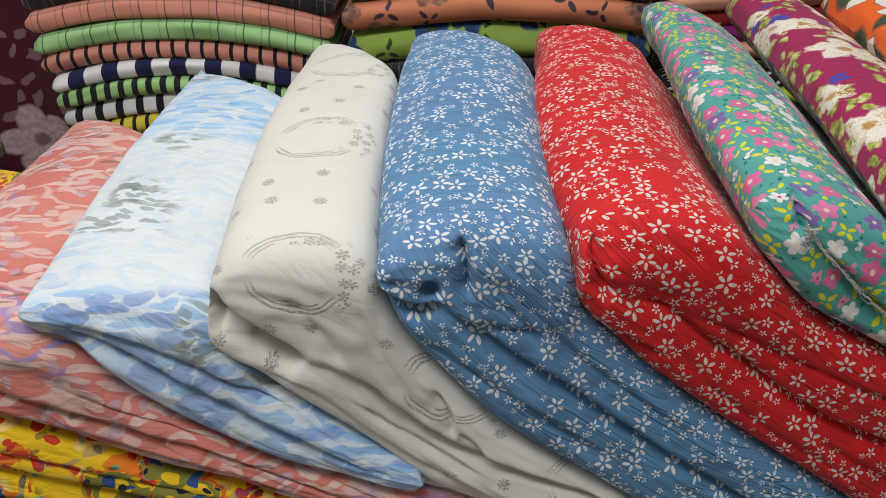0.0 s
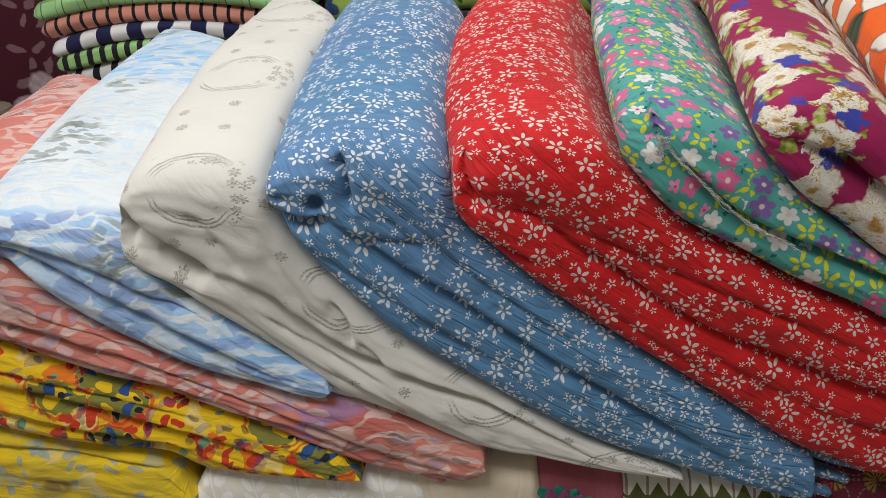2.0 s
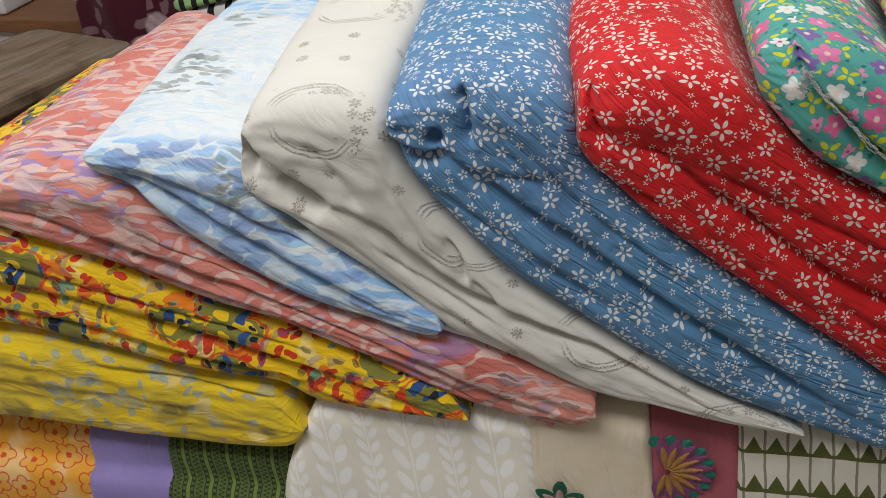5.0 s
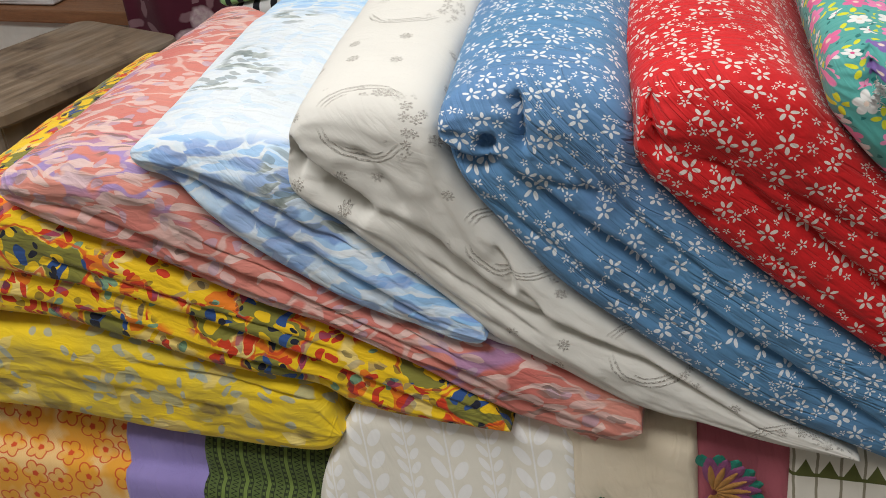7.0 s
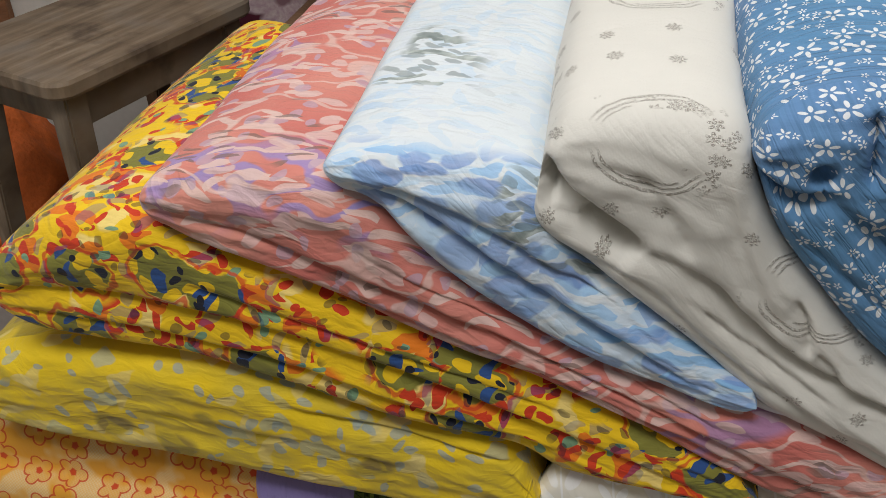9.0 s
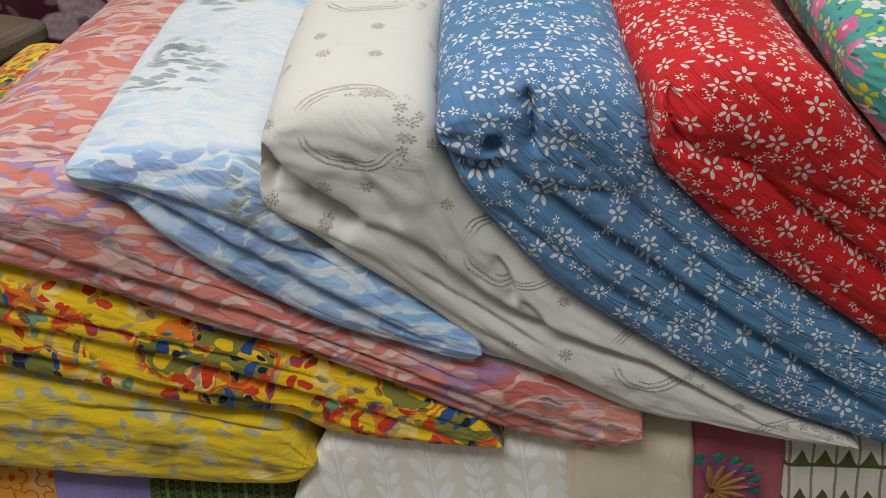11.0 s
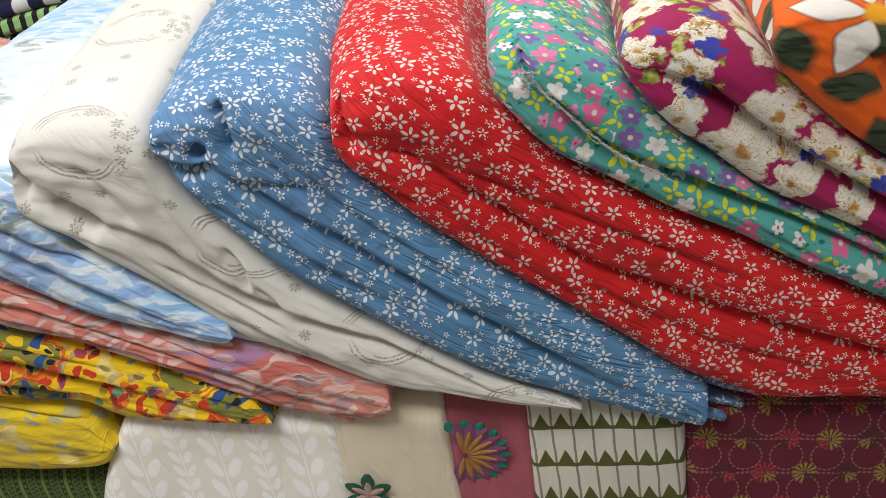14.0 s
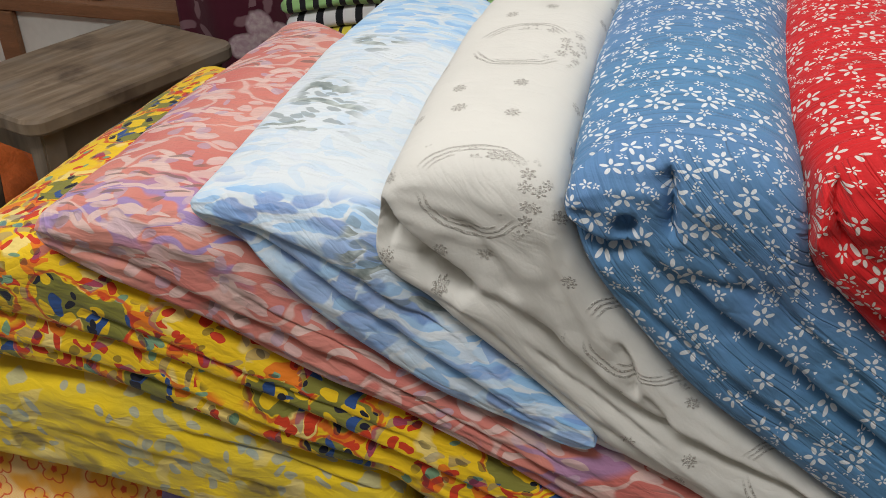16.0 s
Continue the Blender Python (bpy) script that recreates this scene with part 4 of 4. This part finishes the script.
inner(red, M["red"], [(.58, .668), (.70, .646), (.85, .640), (.97, .645)], .772, 1.30)
teal = cloth_thing(bolt("fabric_bolt", M["teal"], [(.314, 1.060), (.322, 1.035), *B7, (1.05, .66)],
     [(.314, 1.060), (.319, 1.082), (.345, 1.096), (.39, 1.09), (.44, 1.065), *B8, (1.05, .66)], 1.54, 0.08, 0.01, 0.8, -.012, .085,
     folds=(([(.347, 1.098), (.350, 1.080), (.356, 1.066)], 0.0066, 0.0240), ([(.346, 1.072), (.385, 1.040), (.445, .985), (.565, .93), (.70, .865), (.9, .76)], 0.0120, 0.0272)), seed=8), "teal cotton with pink, yellow and white flowers, frayed selvedge")
magenta = cloth_thing(bolt("fabric_bolt", M["magenta"], [(.445, 1.07), (.455, 1.055), *B8, (1.1, .70)],
     [(.445, 1.07), (.455, 1.10), (.50, 1.115), (.56, 1.10), (.607, 1.06), *B9, (1.1, .70)], 1.60, 0.06, 0.04, 0.8, 0.0, .06,
     folds=(([(.478, 1.072), (.53, 1.05), (.58, 1.015), (.66, .96), (.76, .90), (.9, .82)], 0.0142, 0.0320), ([(.53, 1.06), (.55, 1.04)], 0.0066, 0.0160)), seed=9), "magenta cotton with large white and ochre flowers, folded")
orange = cloth_thing(bolt("fabric_bolt", M["orange"], [(.59, 1.09), (.607, 1.06), *B9, (1.15, .74)],
     [(.59, 1.09), (.60, 1.12), (.65, 1.135), (.72, 1.12), (.80, 1.07), (.95, .97), (1.15, .74)], 1.55, 0.06, 0.04,
     folds=(([(.70, 1.08), (.76, 1.05), (.84, .99), (.95, .92)], 0.0204, 0.050),), seed=10), "bright orange cotton with large white lilies, folded")

# frayed white selvedge threads of the teal cloth
thread_mat = plain("white_thread", (0.75, 0.73, 0.72), 0.9, grain=40, vary=0.1)


def threads(owner, pts, y, count, spread, seed):
    rng = random.Random(seed)
    bm = bmesh.new()
    line = spline(pts, 80)
    for _ in range(count):
        k = rng.randrange(0, 60)
        n = rng.randrange(8, 20)
        w = 0.0003 + 0.0003 * rng.random()
        ox, oz, oy = (rng.gauss(0, spread) for _ in range(3))
        f = rng.random() * 50
        ring_old = None
        for i in range(n):
            p = line[min(79, k + i)]
            c = Vector((p[0] + ox + spread * 3.0 * fnoise(i * 0.45, f, 0), y - abs(oy) - 0.002, p[1] + oz + spread * 3.0 * fnoise(i * 0.45, f, 5)))
            ring = [bm.verts.new(c + Vector((0, w * math.cos(q), w * math.sin(q)))) for q in (0.5, 2.6, 4.7)]
            if ring_old:
                for a in range(3):
                    bm.faces.new((ring_old[a], ring_old[(a + 1) % 3], ring[(a + 1) % 3], ring[a]))
            ring_old = ring
    return part("frayed_thread", bm, thread_mat, owner, "white frayed selvedge threads")


threads(teal, [(.352, 1.074), (.370, 1.052), (.395, 1.028), (.445, .983), (.52, .945)], .762, 46, .0010, 1)
threads(teal, [(.347, 1.082), (.353, 1.07), (.350, 1.055)], .760, 26, .0024, 2)

# ---- cloths hung over the platform's front ----
def hung(name, mat, x0, x1, top, lean, front, seed, bow=0.0):
    """A folded cloth that lies on the platform and hangs down its front: outline across, drape profile from back to hem."""
    prof = [(1.34, top), (1.0, top), (.84, top), (front + .028, top - .006), (front + .006, top - .03), (front, top - .07), (front - .026, .42), (front - .040, .30), (front - .045, .2), (front - .045, .03)]
    line = spline(prof, 70)
    nx = 34
    bm = bmesh.new()
    uvl, fol = bm.loops.layers.uv.new("UVMap"), bm.loops.layers.uv.new("FoldUV")
    s_ = np.concatenate([[0], np.cumsum(np.linalg.norm(np.diff(line, axis=0), axis=1))])
    fall, drape = s_[int(np.argmin(np.hypot(line[:, 0] - front, line[:, 1] - top + .07)))] + top - .07, {}
    grids = []
    for inside in (0, 1):
        rows = []
        for k, (y, z) in enumerate(line):
            row = []
            for i in range(nx + 1):
                w = i / nx
                edge = min(w, 1 - w) * (x1 - x0)
                rr = max(0.0, 1 - edge / 0.014)
                drop = 0.014 * (1 - math.sqrt(max(0, 1 - rr * rr)))
                hang = max(0.0, top - z)
                x = x0 + (x1 - x0) * w + lean * hang - bow * math.sin(min(1, hang / .42) * math.pi) * (1 - w) ** 2
                wob = 0.004 * fnoise(x * 9, z * 3 + y * 3, seed) + 0.002 * fnoise(x * 30, z * 8, seed + 3)
                d = drop + inside * 0.018
                vz = z - d if y > front + .03 else z - d * 0.3
                vy = y + (d if y <= front + .05 else 0) + (wob if z < top - .03 else 0)
                row.append(bm.verts.new((x, vy, vz + (wob if y > front + .03 else 0))))
                drape[row[-1]] = fall - s_[k]
            rows.append(row)
        grids.append(rows)

    def quad(q, k, i):
        f = bm.faces.new(q)
        for l in f.loops:
            c = l.vert.co
            l[uvl].uv = (c.x, drape[l.vert])
            l[fol].uv = (c.z * 0.7 + seed, c.x + 0.25 * c.z)
    for rows in grids:
        for k in range(69):
            for i in range(nx):
                quad((rows[k][i], rows[k][i + 1], rows[k + 1][i + 1], rows[k + 1][i]), k, i)
    a, b = grids
    for k in range(69):
        for i in (0, nx):
            quad((a[k][i], a[k + 1][i], b[k + 1][i], b[k][i]), k, i)
    for i in range(nx):
        for k in (0, 69):
            quad((a[k][i], a[k][i + 1], b[k][i + 1], b[k][i]), k, i)
    return finish(name, bm, mat)


HUNG = "cloths hung along the platform front"


def hung_thing(ob, label):
    return tagged(ob, label, "fabric", HUNG)


hung_thing(hung("hung_cloth", M["amber"], -.99, -.53, .506, 0.0, .778, 1), "amber cotton with outlined orange flowers, hung over the edge")
hung_thing(hung("hung_cloth", M["lavender"], -.565, -.415, .506, .06, .772, 2), "plain lavender cotton, hung over the platform edge")
hung_thing(hung("hung_cloth", M["green"], -.437, -.19, .506, .05, .766, 3), "dark green handloom cloth with meander stripes, hung")
hung_thing(hung("hung_cloth", M["leaf"], -.185, .10, .612, .10, .765, 4, .085), "cream cloth with white leaf vines, hung over the edge")
ecru = hung_thing(hung("hung_cloth", M["ecru"], .078, .243, .628, .13, .769, 5), "ecru silk with one embroidered green flower, hung")
rose = hung_thing(hung("hung_cloth", M["rose"], .238, .352, .632, .09, .776, 6), "dusty rose cloth with an embroidered rosette, hung")
hung_thing(hung("hung_cloth", M["spade"], .345, .552, .634, .08, .771, 7), "off-white cloth with olive spade rows, hung over the edge")
hung_thing(hung("hung_cloth", M["maroon"], .545, 1.15, .634, .06, .777, 8), "maroon cloth with stitched rings and tufts, hung")

# embroidery: raised satin-stitch petals
def petal_mesh(bm, cx, cz, y, ang, r0, r1, wide, thick=0.0016, n=9):
    ca, sa = math.cos(ang), math.sin(ang)
    rings = []
    for k in range(n):
        t = k / (n - 1)
        r, w = r0 + (r1 - r0) * t, wide * math.sin(math.pi * (0.06 + 0.90 * t)) ** 0.8
        rings.append([bm.verts.new((cx + ca * r - sa * w * q, y - thick * (1 - q * q) + 0.0004 * ((k % 2) - 0.5), cz + sa * r + ca * w * q)) for q in (-1, -.5, 0, .5, 1)])
    for a, b in zip(rings, rings[1:]):
        for i in range(4):
            bm.faces.new((a[i], a[i + 1], b[i + 1], b[i]))


def embroider(owner, name, mat, petals, label):
    for p in petals:
        bm = bmesh.new()
        petal_mesh(bm, *p)
        part(name, bm, mat, owner, label)


silk = {k: plain("silk_" + k, c, 0.45, grain=120, vary=0.3) for k, c in dict(green=(.012, .11, .06), pale=(.50, .33, .30), plum=(.24, .06, .17), gold=(.42, .20, .05), teal=(.01, .20, .14)).items()}
SX, SZ, SY = .136, .487, .7475
T = 2 * math.pi
embroider(ecru, "embroidered_leaf", silk["green"], [(SX, SZ, SY, T * k / 6 + .5, .006, .036 + .003 * (k % 2), .0095) for k in range(6)], "dark green satin-stitch petals")
embroider(ecru, "embroidered_heart", silk["pale"], [(SX, SZ, SY - .0016, T * k / 6 + .5, .001, .025, .005) for k in range(6)], "pale pink satin-stitch centre")
RX, RZ, RY = .268, .545, .7655
half = [(-.5 + k / 9) * math.pi * 1.12 for k in range(10)]
embroider(rose, "embroidered_scallop", silk["teal"], [(RX, RZ, RY, a + .17, .038, .060, .0085) for a in half], "green scalloped rim")
embroider(rose, "embroidered_petal", silk["plum"], [(RX, RZ, RY - .0014, a, .010, .056, .0098) for a in half], "plum satin-stitch petals")
embroider(rose, "embroidered_heart", silk["gold"], [(RX, RZ, RY - .0028, a, .005, .044, .0042) for a in half], "gold thread rays")

# ---- stacks of folded cloth behind ----
tier = new("back_tier")
part("tier_top", box(-.87, 1.9, 1.68, 2.55, .655, .69, .004), wood_dark, tier, smooth=False)
part("tier_front", box(-.87, 1.9, 1.70, 1.73, .512, .653, .002), wood_dark, tier, smooth=False)
part("tier_back", box(-.87, 1.9, 2.50, 2.53, .512, .653, .002), wood_dark, tier, smooth=False)
tagged(tier, "dark wooden back tier of the platform", "platform")


def folded(mat, x0, x1, front, z, thick, arch, seed, label, droop=0.0):
    """A flat folded cloth with a rounded front fold, drooping towards its ends."""
    nx, nr, depth = 60, 14, 0.36
    bm = bmesh.new()
    uvl = bm.loops.layers.uv.new("UVMap")
    rows = []
    for i in range(nx + 1):
        w = i / nx
        x = x0 + (x1 - x0) * w
        e = min(w, 1 - w) * (x1 - x0)
        q = min(1.0, e / (thick * 0.55))
        th = thick * (0.35 + 0.65 * math.sqrt(max(0, 1 - (1 - q) ** 2)))
        zc = z + arch * (1 - (2 * w - 1) ** 2) - arch * 0.7 + droop * (w - 0.5) + 0.004 * fnoise(x * 6, seed, 0)
        row = []
        for k in range(nr + 1):
            a = math.pi * (k / nr - 0.5)
            yy = front + th * 0.5 * (1 - math.cos(a)) + 0.006 * fnoise(x * 8, seed, k * 0.2) + 0.012 * (1 - q)
            row.append((bm.verts.new((x, yy, zc + th * 0.5 * math.sin(a))), (x, front + th * a * 0.5)))
        row.insert(0, (bm.verts.new((x, front + depth, zc - th * 0.5)), (x, front - depth)))
        row.append((bm.verts.new((x, front + depth, zc + th * 0.5)), (x, front + depth)))
        rows.append(row)
    for i in range(nx):
        for k in range(len(rows[0]) - 1):
            c = (rows[i][k], rows[i + 1][k], rows[i + 1][k + 1], rows[i][k + 1])
            f = bm.faces.new([p[0] for p in c])
            for l, p in zip(f.loops, c):
                l[uvl].uv = p[1]
    for row in (rows[0], rows[-1]):
        bm.faces.new([p[0] for p in row])
    for i in range(nx):
        bm.faces.new((rows[i][0][0], rows[i][-1][0], rows[i + 1][-1][0], rows[i + 1][0][0]))
    return tagged(finish("folded_cloth", bm, mat), label, "folded fabric", "stacks of folded cloth")


Z0 = .712
for k, (mat, th, label, dx) in enumerate((
        ("polka", .040, "black cotton with white polka dots, folded", .06), ("yellow_bar", .040, "yellow cotton with black bars, folded", .055),
        ("white_bar", .044, "white cotton with black bars, folded", .04), ("mint_bar", .038, "mint green cotton with black bars, folded", .035),
        ("navy_bar", .037, "white and navy barred cotton, folded", .03), ("salmon_bar", .044, "salmon cotton with thin black bars, folded", .015),
        ("mint_plaid", .042, "mint green plaid cotton, folded", .01), ("salmon_plaid", .048, "salmon plaid cotton, folded", .0),
        ("dark", .045, "dark plaid cotton, folded", .0), ("red_dot", .04, "dark red dotted cotton, folded", .01))):
    folded(M[mat], -.865 + dx, -.232 - dx * .3, 1.80 + .004 * (k % 3), Z0 + th / 2 - .012, th, .045, k * 3.1, label)
    Z0 += th * .985
Z0 = .69
for k, (mat, th, label) in enumerate((
        ("peach", .055, "plain peach cotton, folded flat"), ("dark", .05, "dark plaid cotton, folded"), ("dark", .05, "dark plaid cotton, folded"), ("dark", .045, "dark plaid cotton, folded"), ("dark", .034, "dark plaid cotton, folded"),
        ("lime_floral", .078, "lime green cotton with blue flowers, folded"), ("rust_floral", .058, "rust cotton with brown flowers, folded"),
        ("dark", .05, "dark plaid cotton, folded"), ("rust_floral", .05, "rust cotton with brown flowers, folded"))):
    folded(M[mat], -.215 + .01 * (k % 2), .425 - .012 * (k % 2), 1.79 + .008 * (k % 3), Z0 + th / 2, th, .025, 40 + k * 2.3, label, .012)
    Z0 += th * .985
Z0 = .69
for k, (mat, th, label) in enumerate((
        ("dark", .05, "dark plaid cotton, folded"), ("lime", .06, "plain lime green cotton, folded"), ("dark", .05, "dark plaid cotton, folded"), ("lime", .035, "plain lime green cotton, folded"),
        ("polka", .032, "black cotton with white polka dots, folded"), ("dark", .03, "dark plaid cotton, folded"), ("peach", .036, "plain peach cotton, folded flat"),
        ("violet_dot", .036, "violet dotted cotton, folded"), ("red_dot", .034, "dark red dotted cotton, folded"), ("peach", .04, "plain peach cotton, folded flat"))):
    folded(M[mat], .445 + .012 * (k % 3), 1.12, 1.80 + .006 * (k % 3), Z0 + th / 2, th, .02, 80 + k * 1.9, label, .02)
    Z0 += th * .985

# ---- the wine-red cloth beside the stack ----
def curtain():
    bm = bmesh.new()
    uvl = bm.loops.layers.uv.new("UVMap")
    grids = []
    for side in (0, 1):
        g_ = []
        for i in range(41):
            row = []
            for k in range(31):
                w, t = i / 40, k / 30
                x, z = -1.27 + .42 * w + .05 * (1 - t) * (1 - w), .30 + 1.05 * t
                row.append(bm.verts.new((x, 2.04 + .02 * math.sin(w * 11 + t * 2) + .012 * fnoise(w * 5, t * 4, 3) + .006 * side, z)))
            g_.append(row)
        grids.append(g_)
    def quad(q):
        f = bm.faces.new(q)
        for l in f.loops:
            l[uvl].uv = (l.vert.co.x, l.vert.co.z)
    for g_ in grids:
        for i in range(40):
            for k in range(30):
                quad((g_[i][k], g_[i + 1][k], g_[i + 1][k + 1], g_[i][k + 1]))
    a, b = grids
    for i in range(40):
        for k in (0, 30):
            quad((a[i][k], a[i + 1][k], b[i + 1][k], b[i][k]))
    for k in range(30):
        for i in (0, 40):
            quad((a[i][k], a[i][k + 1], b[i][k + 1], b[i][k]))
    return finish("hanging_cloth", bm, M["wine_floral"])


tagged(curtain(), "wine-red cloth with pale pink flowers, hanging beside the stack", "fabric")

# ---- cabinet, stool, bag ----
wood_rail = plain("rail_wood", (0.20, 0.09, 0.04), 0.5, grain=8, stretch=(1, 8, 8))
laminate = plain("white_laminate", (0.62, 0.62, 0.58), 0.5, grain=5, vary=0.08)
cabinet = new("cabinet")
part("panel", box(-3.0, -.9, 2.13, 2.16, 0.04, .638, .002), laminate, cabinet, "off-white laminate front", False)
part("top_rail", box(-3.05, -.88, 2.11, 2.6, .640, .678, .004), wood_rail, cabinet, "brown wooden top", False)
part("post", box(-1.86, -1.80, 2.105, 2.128, 0.0, .638, .003), wood_rail, cabinet, "brown wooden post", False)
part("plinth", box(-3.0, -.9, 2.15, 2.5, 0.0, .038), wood_rail, cabinet, smooth=False)
tagged(cabinet, "low white cabinet with a brown wooden top", "cabinet")
# wrapped cloth on the cabinet
bm = box(-2.05, -1.52, 2.14, 2.42, .679, .728, .012, 3)
bmesh.ops.subdivide_edges(bm, edges=list(bm.edges), cuts=4, use_grid_fill=True)
for v in bm.verts:
    v.co.z += .006 * fnoise(v.co.x * 9, v.co.y * 9, 1) if v.co.z > .69 else 0
tagged(finish("wrapped_packet", bm, plain("packet_film", (0.62, 0.62, 0.64), 0.3, grain=14, vary=0.12)), "white film-wrapped packet lying on the cabinet", "packet")


def stool():
    g = G("stool_wood")
    mp = g.nodes.new("ShaderNodeMapping")
    mp.inputs["Scale"].default_value = (38, 4, 8)
    g.links.new(g.ob, mp.inputs[0])
    n1, n2 = g.nodes.new("ShaderNodeTexNoise"), g.nodes.new("ShaderNodeTexNoise")
    n1.inputs["Scale"].default_value, n1.inputs["Detail"].default_value = 1.0, 6
    n2.inputs["Scale"].default_value, n2.inputs["Detail"].default_value = 7.0, 5
    g.links.new(mp.outputs[0], n1.inputs["Vector"])
    g.links.new(g.ob, n2.inputs["Vector"])
    grain, stain = S(g, n1.outputs["Fac"]), S(g, n2.outputs["Fac"])
    col = g.ramp(grain, [(0.3, (0.10, 0.068, 0.042)), (0.55, (0.20, 0.145, 0.095)), (0.75, (0.29, 0.225, 0.16))])
    col = g.mix(col, (0.05, 0.03, 0.02), stain.above(0.60, 0.12) * 0.7)
    col = g.mix(col, (0.22, 0.19, 0.16), stain.below(0.40, 0.15) * 0.5)
    g.links.new(col, g.bsdf.inputs["Base Color"])
    g.bsdf.inputs["Roughness"].default_value = 0.62
    b = g.nodes.new("ShaderNodeBump")
    b.inputs["Distance"].default_value = 0.003
    g.links.new((grain * 0.7 + stain * 0.3).s, b.inputs["Height"])
    g.links.new(b.outputs[0], g.bsdf.inputs["Normal"])
    wood = g.mat
    root = new("wooden_stool")
    # seat with rounded corners
    bm = bmesh.new()
    hx, hy, r = .178, .272, .04
    ring = []
    for cx, cy, a0 in ((hx - r, hy - r, 0), (-hx + r, hy - r, 90), (-hx + r, -hy + r, 180), (hx - r, -hy + r, 270)):
        for k in range(7):
            a = radians(a0 + 15 * k)
            ring.append((cx + r * math.cos(a), cy + r * math.sin(a)))
    loops = [[bm.verts.new((x * f, y * f, z)) for x, y in ring] for f, z in ((.985, -.034), (1.0, -.028), (1.0, -.007), (.985, 0.0))]
    for a, b2 in zip(loops, loops[1:]):
        for i in range(len(ring)):
            j = (i + 1) % len(ring)
            bm.faces.new((a[i], a[j], b2[j], b2[i]))
    bm.faces.new(loops[0][::-1])
    bm.faces.new(loops[-1])
    part("seat", bm, wood, root, "worn stained plank seat", False)
    for sx in (-1, 1):
        part("apron", box(sx * .13 - .01, sx * .13 + .01, -.20, .20, -.115, -.036, .002), wood, root, smooth=False)
        for sy in (-1, 1):
            bm = bmesh.new()
            top, foot = Vector((sx * .125, sy * .215, -.036)), Vector((sx * .16, sy * .255, -.70))
            q = []
            for c, w in ((top, .026), (foot, .020)):
                q.append([bm.verts.new(c + Vector((dx * w, dy * w, 0))) for dx, dy in ((-1, -1), (1, -1), (1, 1), (-1, 1))])
            for i in range(4):
                bm.faces.new((q[0][i], q[0][(i + 1) % 4], q[1][(i + 1) % 4], q[1][i]))
            bm.faces.new(q[0]), bm.faces.new(q[1][::-1])
            bmesh.ops.bevel(bm, geom=list(bm.edges), offset=.004, segments=2, affect="EDGES")
            part("leg", bm, wood, root, smooth=False)
    for sy in (-1, 1):
        part("end_apron", box(-.115, .115, sy * .205 - .01, sy * .205 + .01, -.115, -.036, .002), wood, root, smooth=False)
    part("stretcher", box(-.012, .012, -.235, .235, -.48, -.445, .003), wood, root, smooth=False)
    root.matrix_world = pose(-1.228, 1.668, .70, 0, 0, -17.0)
    return tagged(root, "old worn wooden stool with stained top, standing on the floor", "stool")


stool()

# orange cloth bag slumped on the floor behind the stool
bm = bmesh.new()
bmesh.ops.create_icosphere(bm, subdivisions=5, radius=1)
for v in bm.verts:
    d = 1 + .10 * fnoise(v.co.x * 2, v.co.y * 2, v.co.z * 2) + .05 * fnoise(v.co.x * 6, v.co.y * 6, v.co.z * 5)
    v.co = Vector((v.co.x * .34 * d, v.co.y * .24 * d, max(-.62, v.co.z) * .30 * d))
zmin = min(v.co.z for v in bm.verts)
for v in bm.verts:
    v.co += Vector((-1.82, 1.72, .002 - zmin))
tagged(finish("cloth_bag", bm, plain("orange_bag", (0.62, 0.13, 0.02), 0.75, grain=9, vary=0.25, bump=0.01)), "orange cloth bag slumped on the floor", "bag")
